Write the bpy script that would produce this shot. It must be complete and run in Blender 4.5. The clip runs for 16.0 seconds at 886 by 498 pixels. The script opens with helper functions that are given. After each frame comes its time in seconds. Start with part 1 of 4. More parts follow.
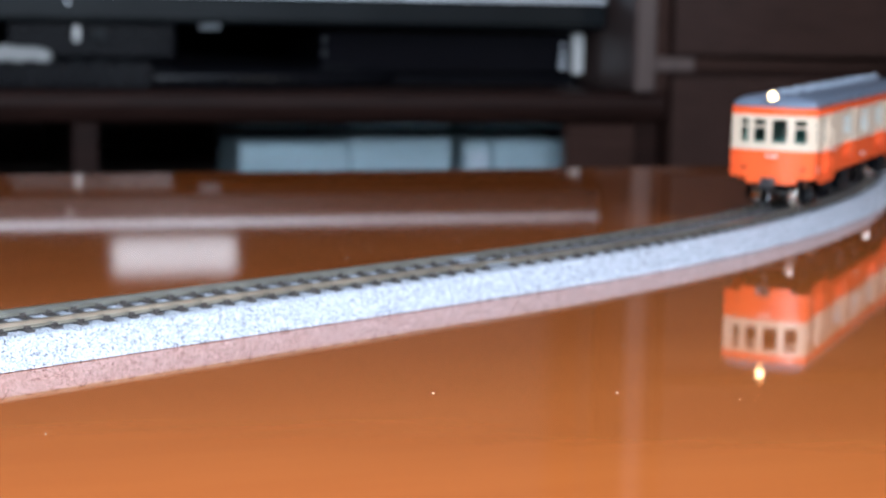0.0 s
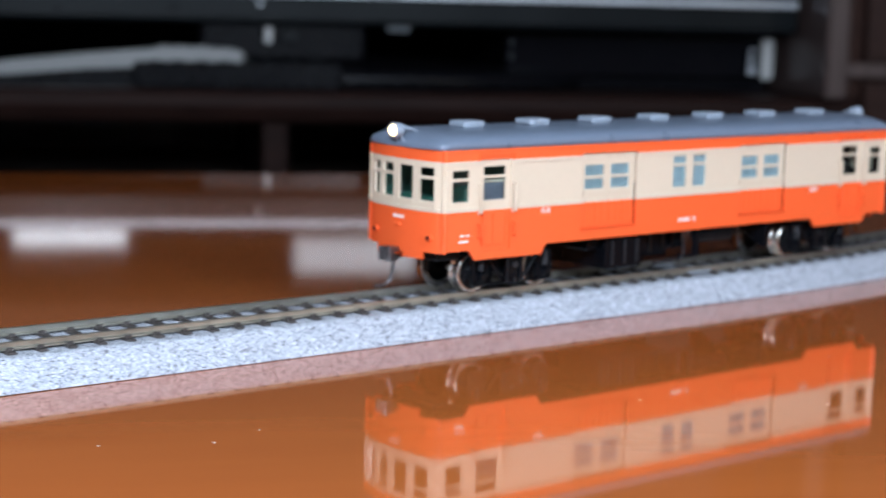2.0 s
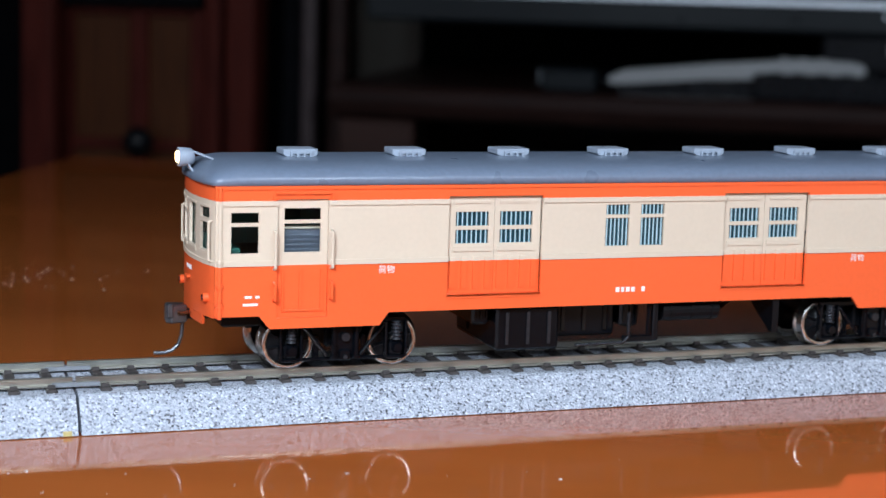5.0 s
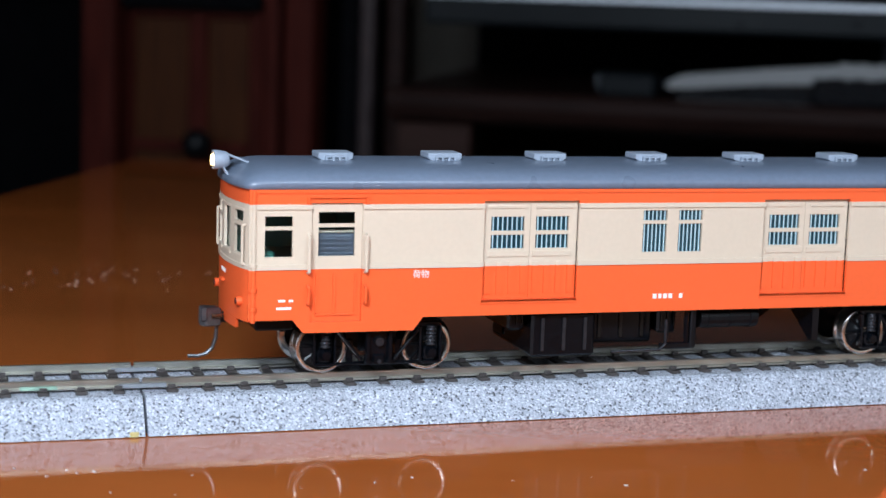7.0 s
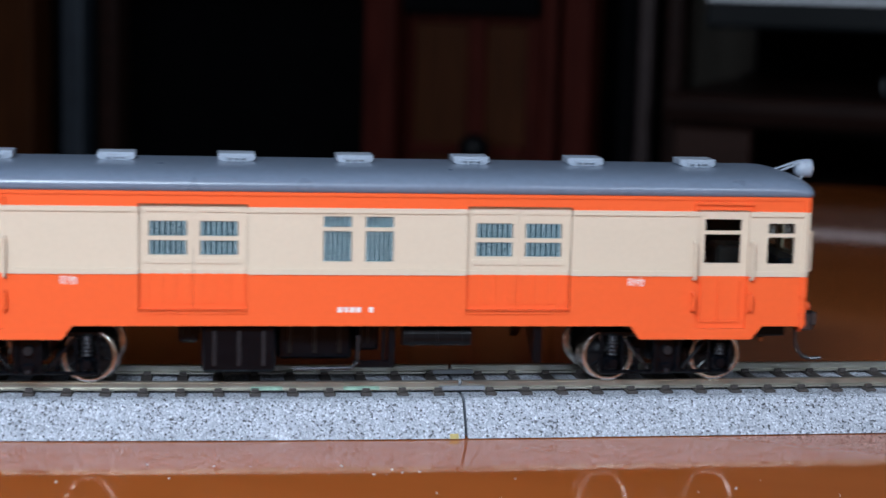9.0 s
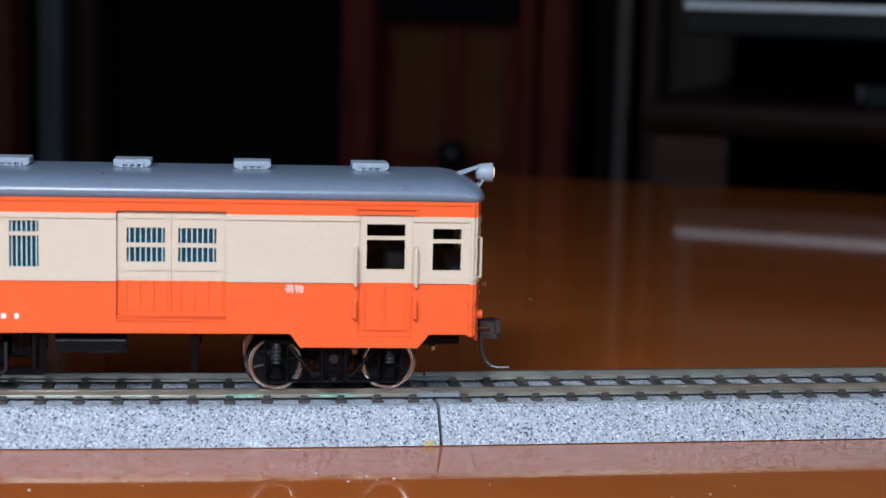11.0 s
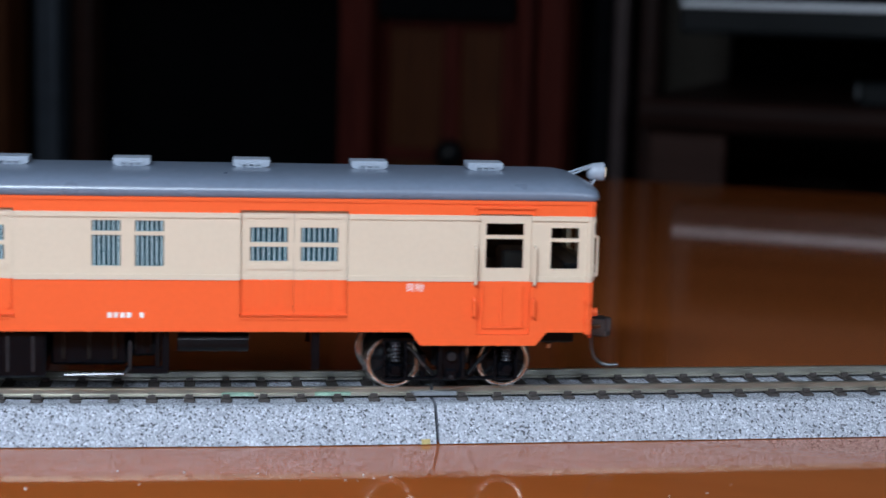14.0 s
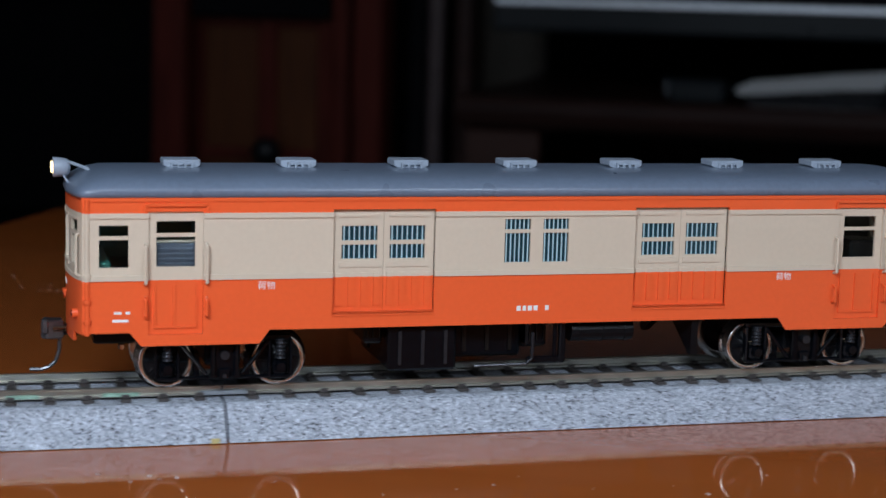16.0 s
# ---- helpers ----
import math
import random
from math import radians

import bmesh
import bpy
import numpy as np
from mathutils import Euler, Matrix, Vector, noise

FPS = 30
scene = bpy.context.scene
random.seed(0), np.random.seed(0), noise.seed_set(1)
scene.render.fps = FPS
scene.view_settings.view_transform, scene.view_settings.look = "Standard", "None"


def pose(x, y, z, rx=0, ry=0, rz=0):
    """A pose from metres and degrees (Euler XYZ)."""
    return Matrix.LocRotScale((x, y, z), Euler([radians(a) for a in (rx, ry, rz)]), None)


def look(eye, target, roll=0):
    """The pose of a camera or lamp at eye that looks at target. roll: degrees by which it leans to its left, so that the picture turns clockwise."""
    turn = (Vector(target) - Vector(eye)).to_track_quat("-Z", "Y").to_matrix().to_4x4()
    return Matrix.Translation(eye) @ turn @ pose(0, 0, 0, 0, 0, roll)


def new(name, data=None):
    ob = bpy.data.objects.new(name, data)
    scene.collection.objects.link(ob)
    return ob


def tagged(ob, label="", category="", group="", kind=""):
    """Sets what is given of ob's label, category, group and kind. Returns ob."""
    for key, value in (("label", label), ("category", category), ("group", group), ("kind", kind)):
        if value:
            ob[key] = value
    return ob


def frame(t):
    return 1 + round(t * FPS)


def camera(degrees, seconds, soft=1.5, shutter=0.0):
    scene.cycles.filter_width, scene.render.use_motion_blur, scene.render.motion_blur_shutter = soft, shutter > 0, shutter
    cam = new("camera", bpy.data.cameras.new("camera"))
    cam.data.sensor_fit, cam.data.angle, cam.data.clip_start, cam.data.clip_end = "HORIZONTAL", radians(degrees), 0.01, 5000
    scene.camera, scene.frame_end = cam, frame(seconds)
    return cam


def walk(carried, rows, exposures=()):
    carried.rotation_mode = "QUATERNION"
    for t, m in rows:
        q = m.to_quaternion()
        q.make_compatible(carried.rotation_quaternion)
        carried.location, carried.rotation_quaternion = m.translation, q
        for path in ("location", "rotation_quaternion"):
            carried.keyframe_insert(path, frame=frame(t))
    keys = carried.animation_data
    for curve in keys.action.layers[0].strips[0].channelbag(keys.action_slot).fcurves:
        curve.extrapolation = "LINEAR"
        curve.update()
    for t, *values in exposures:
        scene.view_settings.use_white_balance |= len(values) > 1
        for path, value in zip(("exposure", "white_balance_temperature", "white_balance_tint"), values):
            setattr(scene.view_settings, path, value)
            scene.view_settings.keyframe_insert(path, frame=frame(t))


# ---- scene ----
# ---- camera and its walk ----
cam = camera(28.54, 16.0, soft=1.5, shutter=0.35)
cam.data.dof.use_dof = True
cam.data.dof.focus_distance = 0.405
cam.data.dof.aperture_fstop = 19.0
LENS_ARM, LENS_HEIGHT = 0.0898, 0.0987  # the lens sits ahead of the tripod's pan axis


def panned(yaw, pitch, roll):
    eye = Vector((LENS_ARM * math.sin(yaw), LENS_ARM * (math.cos(yaw) - 1), LENS_HEIGHT))
    way = Vector((math.sin(yaw) * math.cos(pitch), math.cos(yaw) * math.cos(pitch), math.sin(pitch)))
    return look(eye, eye + way, math.degrees(roll))


PAN = [
    (0.0, 0.6105, -0.1465, 0.0204), (0.5, 0.6008, -0.1458, 0.0213), (1.0, 0.5791, -0.1456, 0.0218),
    (1.5, 0.5560, -0.1452, 0.0238), (2.0, 0.5104, -0.1469, 0.0250), (2.5, 0.4281, -0.1492, 0.0270),
    (3.0, 0.3518, -0.1507, 0.0275), (3.5, 0.2927, -0.1515, 0.0268), (4.0, 0.2208, -0.1512, 0.0281),
    (4.2, 0.2094, -0.1509, 0.0290), (6.3, 0.1572, -0.1484, 0.0330), (6.5, 0.1561, -0.1483, 0.0338),
    (7.0, 0.1502, -0.1485, 0.0334), (7.5, 0.1318, -0.1494, 0.0306), (8.0, 0.1103, -0.1497, 0.0297),
    (8.4, 0.0544, -0.1508, 0.0288), (8.5, 0.0355, -0.1507, 0.0276), (9.0, 0.0000, -0.1505, 0.0263),
    (9.5, 0.0036, -0.1484, 0.0278), (10.0, 0.0099, -0.1466, 0.0268), (10.2, 0.0106, -0.1463, 0.0266),
    (12.3, 0.0134, -0.1461, 0.0274), (12.5, 0.0136, -0.1459, 0.0275), (13.0, 0.0136, -0.1460, 0.0283),
    (13.5, 0.0136, -0.1461, 0.0280), (14.0, 0.0134, -0.1470, 0.0268), (14.5, 0.0128, -0.1485, 0.0265),
    (15.0, 0.0117, -0.1495, 0.0268), (15.5, 0.0120, -0.1496, 0.0280), (15.6, 0.0260, -0.1494, 0.0280),
    (15.7, 0.0580, -0.1482, 0.0279), (15.8, 0.0800, -0.1472, 0.0279), (15.9, 0.0975, -0.1463, 0.0278),
    (16.0, 0.1127, -0.1457, 0.0278),
]
EXPOSURE = [(0.0, -0.18), (1.0, -0.45), (2.0, -0.75), (2.5, -1.12), (4.0, -1.33), (7.0, -1.36), (8.4, -1.55), (9.0, -1.82), (10.0, -1.74), (12.5, -1.78), (14.5, -1.93), (15.5, -2.1), (16.0, -2.2)]
walk(cam, [(t, panned(y, p, r)) for t, y, p, r in PAN], EXPOSURE)

# ---- light ----
TURN = 0.3352  # the table, the furniture and the room stand turned by this angle to the track
ROOM = Matrix.Translation((0.0076, 0.0358, -0.0067)) @ Matrix.Rotation(-TURN, 4, "Z")
FLOOR_Z = -0.38  # the table's top is at height 0

world = bpy.data.worlds.new("sky")
scene.world = world
world.use_nodes = True
sky = world.node_tree.nodes.new("ShaderNodeTexSky")
sky.sky_type, sky.sun_disc = "NISHITA", False
sky.sun_elevation, sky.sun_rotation = radians(35), radians(200)
world.node_tree.links.new(sky.outputs[0], world.node_tree.nodes["Background"].inputs[0])
world.node_tree.nodes["Background"].inputs[1].default_value = 0.12


def area_light(mid, way, width, height, watts, colour):
    lamp = bpy.data.lights.new("area_light", "AREA")
    lamp.shape, lamp.size, lamp.size_y = "RECTANGLE", width, height
    lamp.energy, lamp.color = watts, colour
    ob = new("area_light", lamp)
    mid = ROOM @ Vector(mid)
    ob.matrix_world = look(mid, mid + ROOM.to_3x3() @ Vector(way))
    return ob


# unseen openings assumed in the wall behind the camera: (from, to, sill, head); a wide curtained window and a low one
# beside it
OPENINGS = [(-0.75, 1.42, 0.60, 1.60), (-1.42, -0.80, 0.02, 0.86)]
EAST_OPENING = (-0.92, -0.05, 0.02, 0.80)  # an unseen low window added in the wall at the table's end to brighten the table
EAST_A = 1.50
BACK_B = -1.0
DAYLIGHT = (0.66, 0.80, 1.0)
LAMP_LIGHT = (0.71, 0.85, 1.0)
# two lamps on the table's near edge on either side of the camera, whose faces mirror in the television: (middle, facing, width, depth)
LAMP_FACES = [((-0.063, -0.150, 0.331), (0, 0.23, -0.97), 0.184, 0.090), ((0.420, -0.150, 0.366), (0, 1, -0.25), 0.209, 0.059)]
# these two light the lamp faces, the later ones the windows
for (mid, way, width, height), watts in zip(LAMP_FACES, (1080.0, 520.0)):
    area_light(mid, way, width, height, watts * width * height, LAMP_LIGHT)
for (u0, u1, z0, z1), watts in zip(OPENINGS, (14.0, 16.0)):
    area_light(((u0 + u1) / 2, BACK_B - 0.05, (z0 + z1) / 2), (0, 1, 0), u1 - u0, z1 - z0, watts * (u1 - u0) * (z1 - z0), DAYLIGHT)
area_light((EAST_A + 0.05, -0.485, 0.41), (-1, 0, 0), 0.87, 0.78, 3.0, (1.0, 0.94, 0.84))

# ---- materials ----


def material(name, colour, rough=0.5, metal=0.0, second=None, scale=200.0, amount=0.5, fine=0.06, bump=0.0, coat=0.0,
             stretch=(1, 1, 1), glow=None, power=0.0, trans=0.0, ior=1.5, island=0.0, contrast=(0.35, 0.65), rough_var=0.08, spec=0.5, tint=None):
    m = bpy.data.materials.new(name)
    m.use_nodes = True
    nt = m.node_tree
    b = nt.nodes["Principled BSDF"]
    b.inputs["Roughness"].default_value = rough
    b.inputs["Metallic"].default_value = metal
    b.inputs["Specular IOR Level"].default_value = spec
    b.inputs["Coat Weight"].default_value = coat
    b.inputs["Coat Roughness"].default_value = 0.04
    if tint:
        b.inputs["Coat Tint"].default_value = (*tint, 1)
    b.inputs["Transmission Weight"].default_value = trans
    b.inputs["IOR"].default_value = ior
    b.inputs["Base Color"].default_value = (*colour, 1)
    if glow:
        b.inputs["Emission Color"].default_value = (*glow, 1)
        b.inputs["Emission Strength"].default_value = power
    if trans > 0.5 or glow:
        return m
    co = nt.nodes.new("ShaderNodeTexCoord")
    mp = nt.nodes.new("ShaderNodeMapping")
    mp.inputs["Scale"].default_value = stretch
    nt.links.new(co.outputs["Object"], mp.inputs[0])
    n1 = nt.nodes.new("ShaderNodeTexNoise")
    n1.inputs["Scale"].default_value, n1.inputs["Detail"].default_value = scale, 6
    n2 = nt.nodes.new("ShaderNodeTexNoise")
    n2.inputs["Scale"].default_value, n2.inputs["Detail"].default_value = scale * 0.09, 3
    for n in (n1, n2):
        nt.links.new(mp.outputs[0], n.inputs["Vector"])
    ramp = nt.nodes.new("ShaderNodeValToRGB")
    ramp.color_ramp.elements[0].position, ramp.color_ramp.elements[1].position = contrast
    second = second or tuple(c * (1 - amount) for c in colour)
    ramp.color_ramp.elements[0].color, ramp.color_ramp.elements[1].color = (*second, 1), (*colour, 1)
    nt.links.new(n1.outputs["Fac"], ramp.inputs[0])
    hsv = nt.nodes.new("ShaderNodeHueSaturation")
    nt.links.new(ramp.outputs[0], hsv.inputs["Color"])
    rng = nt.nodes.new("ShaderNodeMapRange")
    rng.inputs["To Min"].default_value, rng.inputs["To Max"].default_value = 1 - fine * 2, 1 + fine * 2
    nt.links.new(n2.outputs["Fac"], rng.inputs["Value"])
    if island:
        info = nt.nodes.new("ShaderNodeObjectInfo")
        add = nt.nodes.new("ShaderNodeMath")
        add.operation = "MULTIPLY_ADD"
        add.inputs[1].default_value = island
        nt.links.new(info.outputs["Random"], add.inputs[0])
        nt.links.new(rng.outputs[0], add.inputs[2])
        nt.links.new(add.outputs[0], hsv.inputs["Value"])
    else:
        nt.links.new(rng.outputs[0], hsv.inputs["Value"])
    nt.links.new(hsv.outputs[0], b.inputs["Base Color"])
    rr = nt.nodes.new("ShaderNodeMapRange")
    rr.inputs["To Min"].default_value, rr.inputs["To Max"].default_value = max(0.0, rough - rough_var), min(1.0, rough + rough_var)
    nt.links.new(n2.outputs["Fac"], rr.inputs["Value"])
    nt.links.new(rr.outputs[0], b.inputs["Roughness"])
    if bump:
        bp = nt.nodes.new("ShaderNodeBump")
        bp.inputs["Strength"].default_value, bp.inputs["Distance"].default_value = bump, 0.0004
        nt.links.new(n1.outputs["Fac"], bp.inputs["Height"])
        nt.links.new(bp.outputs[0], b.inputs["Normal"])
    return m


def granules(name):
    """Fine moulded ballast: pale bluish grains among darker ones and a few nearly black, each a little proud."""
    m = bpy.data.materials.new(name)
    m.use_nodes = True
    nt = m.node_tree
    b = nt.nodes["Principled BSDF"]
    b.inputs["Roughness"].default_value = 0.6
    co = nt.nodes.new("ShaderNodeTexCoord")
    cell = nt.nodes.new("ShaderNodeTexVoronoi")
    cell.inputs["Scale"].default_value = 2500
    wide = nt.nodes.new("ShaderNodeTexNoise")
    wide.inputs["Scale"].default_value, wide.inputs["Detail"].default_value = 260, 4
    for n in (cell, wide):
        nt.links.new(co.outputs["Object"], n.inputs["Vector"])
    sep = nt.nodes.new("ShaderNodeSeparateColor")
    nt.links.new(cell.outputs["Color"], sep.inputs[0])
    ramp = nt.nodes.new("ShaderNodeValToRGB")
    stops = ramp.color_ramp.elements
    stops[0].position, stops[0].color = 0.0, (0.035, 0.036, 0.042, 1)
    stops[1].position, stops[1].color = 1.0, (0.66, 0.69, 0.76, 1)
    for at, c in ((0.06, (0.085, 0.088, 0.10, 1)), (0.16, (0.27, 0.285, 0.325, 1)), (0.55, (0.385, 0.405, 0.465, 1)), (0.88, (0.48, 0.50, 0.565, 1))):
        stops.new(at).color = c
    nt.links.new(sep.outputs[0], ramp.inputs[0])
    hsv = nt.nodes.new("ShaderNodeHueSaturation")
    rng = nt.nodes.new("ShaderNodeMapRange")
    rng.inputs["To Min"].default_value, rng.inputs["To Max"].default_value = 0.8, 1.2
    nt.links.new(wide.outputs["Fac"], rng.inputs["Value"])
    nt.links.new(rng.outputs[0], hsv.inputs["Value"])
    nt.links.new(ramp.outputs[0], hsv.inputs["Color"])
    nt.links.new(hsv.outputs[0], b.inputs["Base Color"])
    bp = nt.nodes.new("ShaderNodeBump")
    bp.inputs["Strength"].default_value, bp.inputs["Distance"].default_value, bp.invert = 0.7, 0.0003, True
    nt.links.new(cell.outputs["Distance"], bp.inputs["Height"])
    nt.links.new(bp.outputs[0], b.inputs["Normal"])
    return m


ORANGE = material("vermilion_paint", (0.86, 0.118, 0.032), 0.25, amount=0.03, scale=900, fine=0.006, rough_var=0.015)
CREAM = material("cream_paint", (0.625, 0.51, 0.395), 0.32, amount=0.03, scale=900, fine=0.006, rough_var=0.015)
ROOF_GREY = material("roof_grey_paint", (0.145, 0.18, 0.245), 0.29, amount=0.10, scale=800, fine=0.04, rough_var=0.06)
VENT_GREY = material("vent_grey_paint", (0.30, 0.34, 0.41), 0.42, amount=0.10, scale=900)
BLACK = material("black_plastic", (0.005, 0.0055, 0.007), 0.34, amount=0.4, scale=900, fine=0.1, spec=0.16)
GLOSS_BLACK = material("gloss_blue_black_plastic", (0.003, 0.0037, 0.0055), 0.2, amount=0.4, scale=900, fine=0.1, spec=0.22)
SPRING_GREY = material("dark_grey_spring_metal", (0.035, 0.036, 0.042), 0.25, 0.5, amount=0.3, scale=900)
GREY_BLUE = material("grey_blue_interior", (0.075, 0.08, 0.105), 0.5, amount=0.15, scale=900)
GLUE = material("yellowed_glue", (0.52, 0.40, 0.16), 0.3, amount=0.2, scale=900)
DARK_IRON = material("blackened_metal", (0.014, 0.013, 0.013), 0.32, 0.5, amount=0.4, scale=900, fine=0.1)
GUN_METAL = material("grey_cast_metal", (0.13, 0.13, 0.14), 0.35, 0.8, amount=0.2, scale=900)
STEEL = material("polished_steel", (0.70, 0.65, 0.60), 0.22, 1.0, amount=0.15, scale=700)
COPPER = material("worn_brass", (0.50, 0.34, 0.24), 0.22, 1.0, amount=0.2, scale=700)
RAIL_METAL = material("nickel_silver_rail", (0.52, 0.50, 0.44), 0.30, 0.9, amount=0.25, scale=350, stretch=(0.2, 1, 1), fine=0.12)
GLASS = material("window_glass", (0.75, 0.85, 0.85), 0.02, trans=1.0, ior=1.15)
TEAL = material("tinted_teal_window", (0.012, 0.045, 0.06), 0.08, amount=0.2, scale=300)
BAR_BLUE = material("pale_window_bar", (0.42, 0.60, 0.66), 0.35, amount=0.1, scale=900)
WHITE_PRINT = material("white_printing", (0.82, 0.80, 0.78), 0.5, amount=0.1, scale=1500)
LAMP_ON = material("lit_headlamp", (1, 0.9, 0.7), 0.3, glow=(1.0, 0.66, 0.27), power=16.0)
LAMP_DIM = material("headlamp_lens", (0.9, 0.85, 0.75), 0.12, glow=(1.0, 0.70, 0.35), power=1.6)
RED_LENS = material("dark_red_lens", (0.10, 0.015, 0.012), 0.15, amount=0.2)
SEAT_GREEN = material("dark_green_interior", (0.02, 0.10, 0.075), 0.5, amount=0.3)
BALLAST = granules("grey_granite_ballast")
TIE_BROWN = material("dark_brown_sleeper", (0.045, 0.036, 0.034), 0.6, amount=0.4, scale=900, island=0.25)
JOINER = material("grey_plastic_joiner", (0.20, 0.21, 0.23), 0.5, amount=0.15, scale=900)
TABLE_WOOD = material("lacquered_orange_brown_wood", (0.53, 0.232, 0.068), 0.06, second=(0.47, 0.200, 0.058), scale=14, stretch=(0.35, 2.5, 2.5), fine=0.05,
                      rough_var=0.015, spec=0.12, coat=1.0, tint=(0.90, 0.60, 0.48))
STAND_WOOD = material("dark_brown_veneer", (0.024, 0.011, 0.009), 0.36, second=(0.014, 0.007, 0.006), scale=60, stretch=(0.3, 5, 5), rough_var=0.05, spec=0.08)
DRAWER_WOOD = material("satin_brown_veneer", (0.042, 0.020, 0.016), 0.38, second=(0.028, 0.013, 0.010), scale=60, stretch=(0.3, 5, 5), rough_var=0.05, spec=0.11)
POST_WOOD = material("greyish_brown_edge", (0.09, 0.06, 0.056), 0.38, amount=0.25, scale=60, stretch=(5, 5, 0.3))
RED_WOOD = material("reddish_mahogany_wood", (0.070, 0.013, 0.009), 0.55, second=(0.038, 0.007, 0.005), scale=50, stretch=(6, 6, 0.3), rough_var=0.05, spec=0.05)
DOOR_WOOD = material("brown_panel_wood", (0.072, 0.023, 0.008), 0.50, second=(0.038, 0.012, 0.0045), scale=45, stretch=(6, 6, 0.3), spec=0.08)
PALE_POST = material("pale_metal_post", (0.05, 0.035, 0.035), 0.4, amount=0.2, scale=60, spec=0.15)
GREY_POST = material("bluish_grey_post", (0.04, 0.05, 0.065), 0.4, 0.3, amount=0.2, scale=60, spec=0.3)
TV_BLACK = material("gloss_black_plastic", (0.006, 0.006, 0.008), 0.22, amount=0.3, scale=120, spec=0.2)
TV_BEZEL = material("charcoal_bezel", (0.008, 0.010, 0.012), 0.30, amount=0.2, scale=200, spec=0.15)
TV_SCREEN = material("black_screen_glass", (0.006, 0.006, 0.008), 0.04, amount=0.1, scale=50, rough_var=0.01, ior=1.20)
CONTROLLER_WHITE = material("greyish_white_plastic", (0.27, 0.27, 0.27), 0.45, amount=0.1, scale=150)
DULL_SILVER = material("dull_grey_trim", (0.10, 0.11, 0.12), 0.4, 0.4, amount=0.1, scale=300)
SILVER = material("brushed_silver_trim", (0.66, 0.69, 0.74), 0.42, 0.5, amount=0.1, scale=300)
WHITE_PLASTIC = material("white_plastic", (0.62, 0.61, 0.60), 0.45, amount=0.1, scale=150)
BOX_GREEN = material("pale_grey_green_card", (0.46, 0.53, 0.52), 0.55, amount=0.12, scale=80)
SMOKE_GLASS = material("smoked_glass", (0.45, 0.50, 0.55), 0.03, trans=1.0, ior=1.25)
WALL_PAINT = material("beige_wallpaper", (0.24, 0.21, 0.18), 0.8, amount=0.06, scale=150, bump=0.3, spec=0.2)
CEILING_PAINT = material("white_ceiling_paper", (0.74, 0.72, 0.68), 0.85, amount=0.05, scale=150)
FLOOR_WOOD = material("brown_floor_boards", (0.16, 0.085, 0.04), 0.35, amount=0.35, scale=30, stretch=(0.3, 5, 5))
# black that stands in for shade in openings; the lintel wears it too
VOID = material("shade_and_dull_black", (0.004, 0.004, 0.005), 0.8, amount=0.3, scale=60, spec=0.03)
DUST = material("pale_dust", (0.75, 0.70, 0.65), 0.8, amount=0.1)
VERDIGRIS = material("greenish_oxide", (0.30, 0.46, 0.36), 0.7, amount=0.3, scale=900)

# ---- mesh helpers ----


def part(name, bm, mats, parent=None, label="", smooth=False, m=None):
    me = bpy.data.meshes.new(name)
    bmesh.ops.recalc_face_normals(bm, faces=bm.faces)
    bm.to_mesh(me)
    bm.free()
    for mt in mats if isinstance(mats, (list, tuple)) else [mats]:
        me.materials.append(mt)
    if smooth:
        for p in me.polygons:
            p.use_smooth = True
    ob = new(name, me)
    ob.parent = parent
    if m is not None:
        ob.matrix_basis = m
    return tagged(ob, label)


def root(name, label, category, m=None, group="", kind=""):
    ob = new(name)
    ob.empty_display_size = 0.02
    if m is not None:
        ob.matrix_basis = m
    return tagged(ob, label, category, group, kind)


def box(bm, x0, x1, y0, y1, z0, z1, bevel=0.0, mi=0, seg=1):
    g = bmesh.ops.create_cube(bm, size=1.0)
    vs = g["verts"]
    for v in vs:
        v.co = Vector((x0 + (v.co.x + 0.5) * (x1 - x0), y0 + (v.co.y + 0.5) * (y1 - y0), z0 + (v.co.z + 0.5) * (z1 - z0)))
    faces = {f for v in vs for f in v.link_faces}
    if bevel:
        r = bmesh.ops.bevel(bm, geom=list({e for f in faces for e in f.edges}), offset=bevel, segments=seg, affect="EDGES", profile=0.5)
        faces = {f for v in r["verts"] for f in v.link_faces} | {f for f in faces if f.is_valid}
    for f in faces:
        if f.is_valid:
            f.material_index = mi
    return bm


def rod(bm, p, q, r, n=10, r2=None, mi=0):
    p, q = Vector(p), Vector(q)
    d = q - p
    g = bmesh.ops.create_cone(bm, cap_ends=True, segments=n, radius1=r, radius2=r if r2 is None else r2, depth=d.length)
    t = Matrix.Translation((p + q) / 2) @ d.to_track_quat("Z", "Y").to_matrix().to_4x4()
    bmesh.ops.transform(bm, matrix=t, verts=g["verts"])
    for v in g["verts"]:
        for f in v.link_faces:
            f.material_index = mi
    return bm


def tube(bm, pts, r, n=8):
    for p, q in zip(pts, pts[1:]):
        rod(bm, p, q, r, n)
    for p in pts[1:-1]:
        g = bmesh.ops.create_icosphere(bm, subdivisions=1, radius=r)
        bmesh.ops.translate(bm, vec=Vector(p), verts=g["verts"])
    return bm


def lathe(bm, profile, n=32, mi=0):
    """Turns (radius, y) round the y axis."""
    rings = [[bm.verts.new((r * math.cos(2 * math.pi * i / n), y, r * math.sin(2 * math.pi * i / n))) for i in range(n)] for r, y in profile]
    for a, b in zip(rings, rings[1:]):
        for i in range(n):
            f = bm.faces.new((a[i], a[(i + 1) % n], b[(i + 1) % n], b[i]))
            f.material_index, f.smooth = mi, True
    return rings


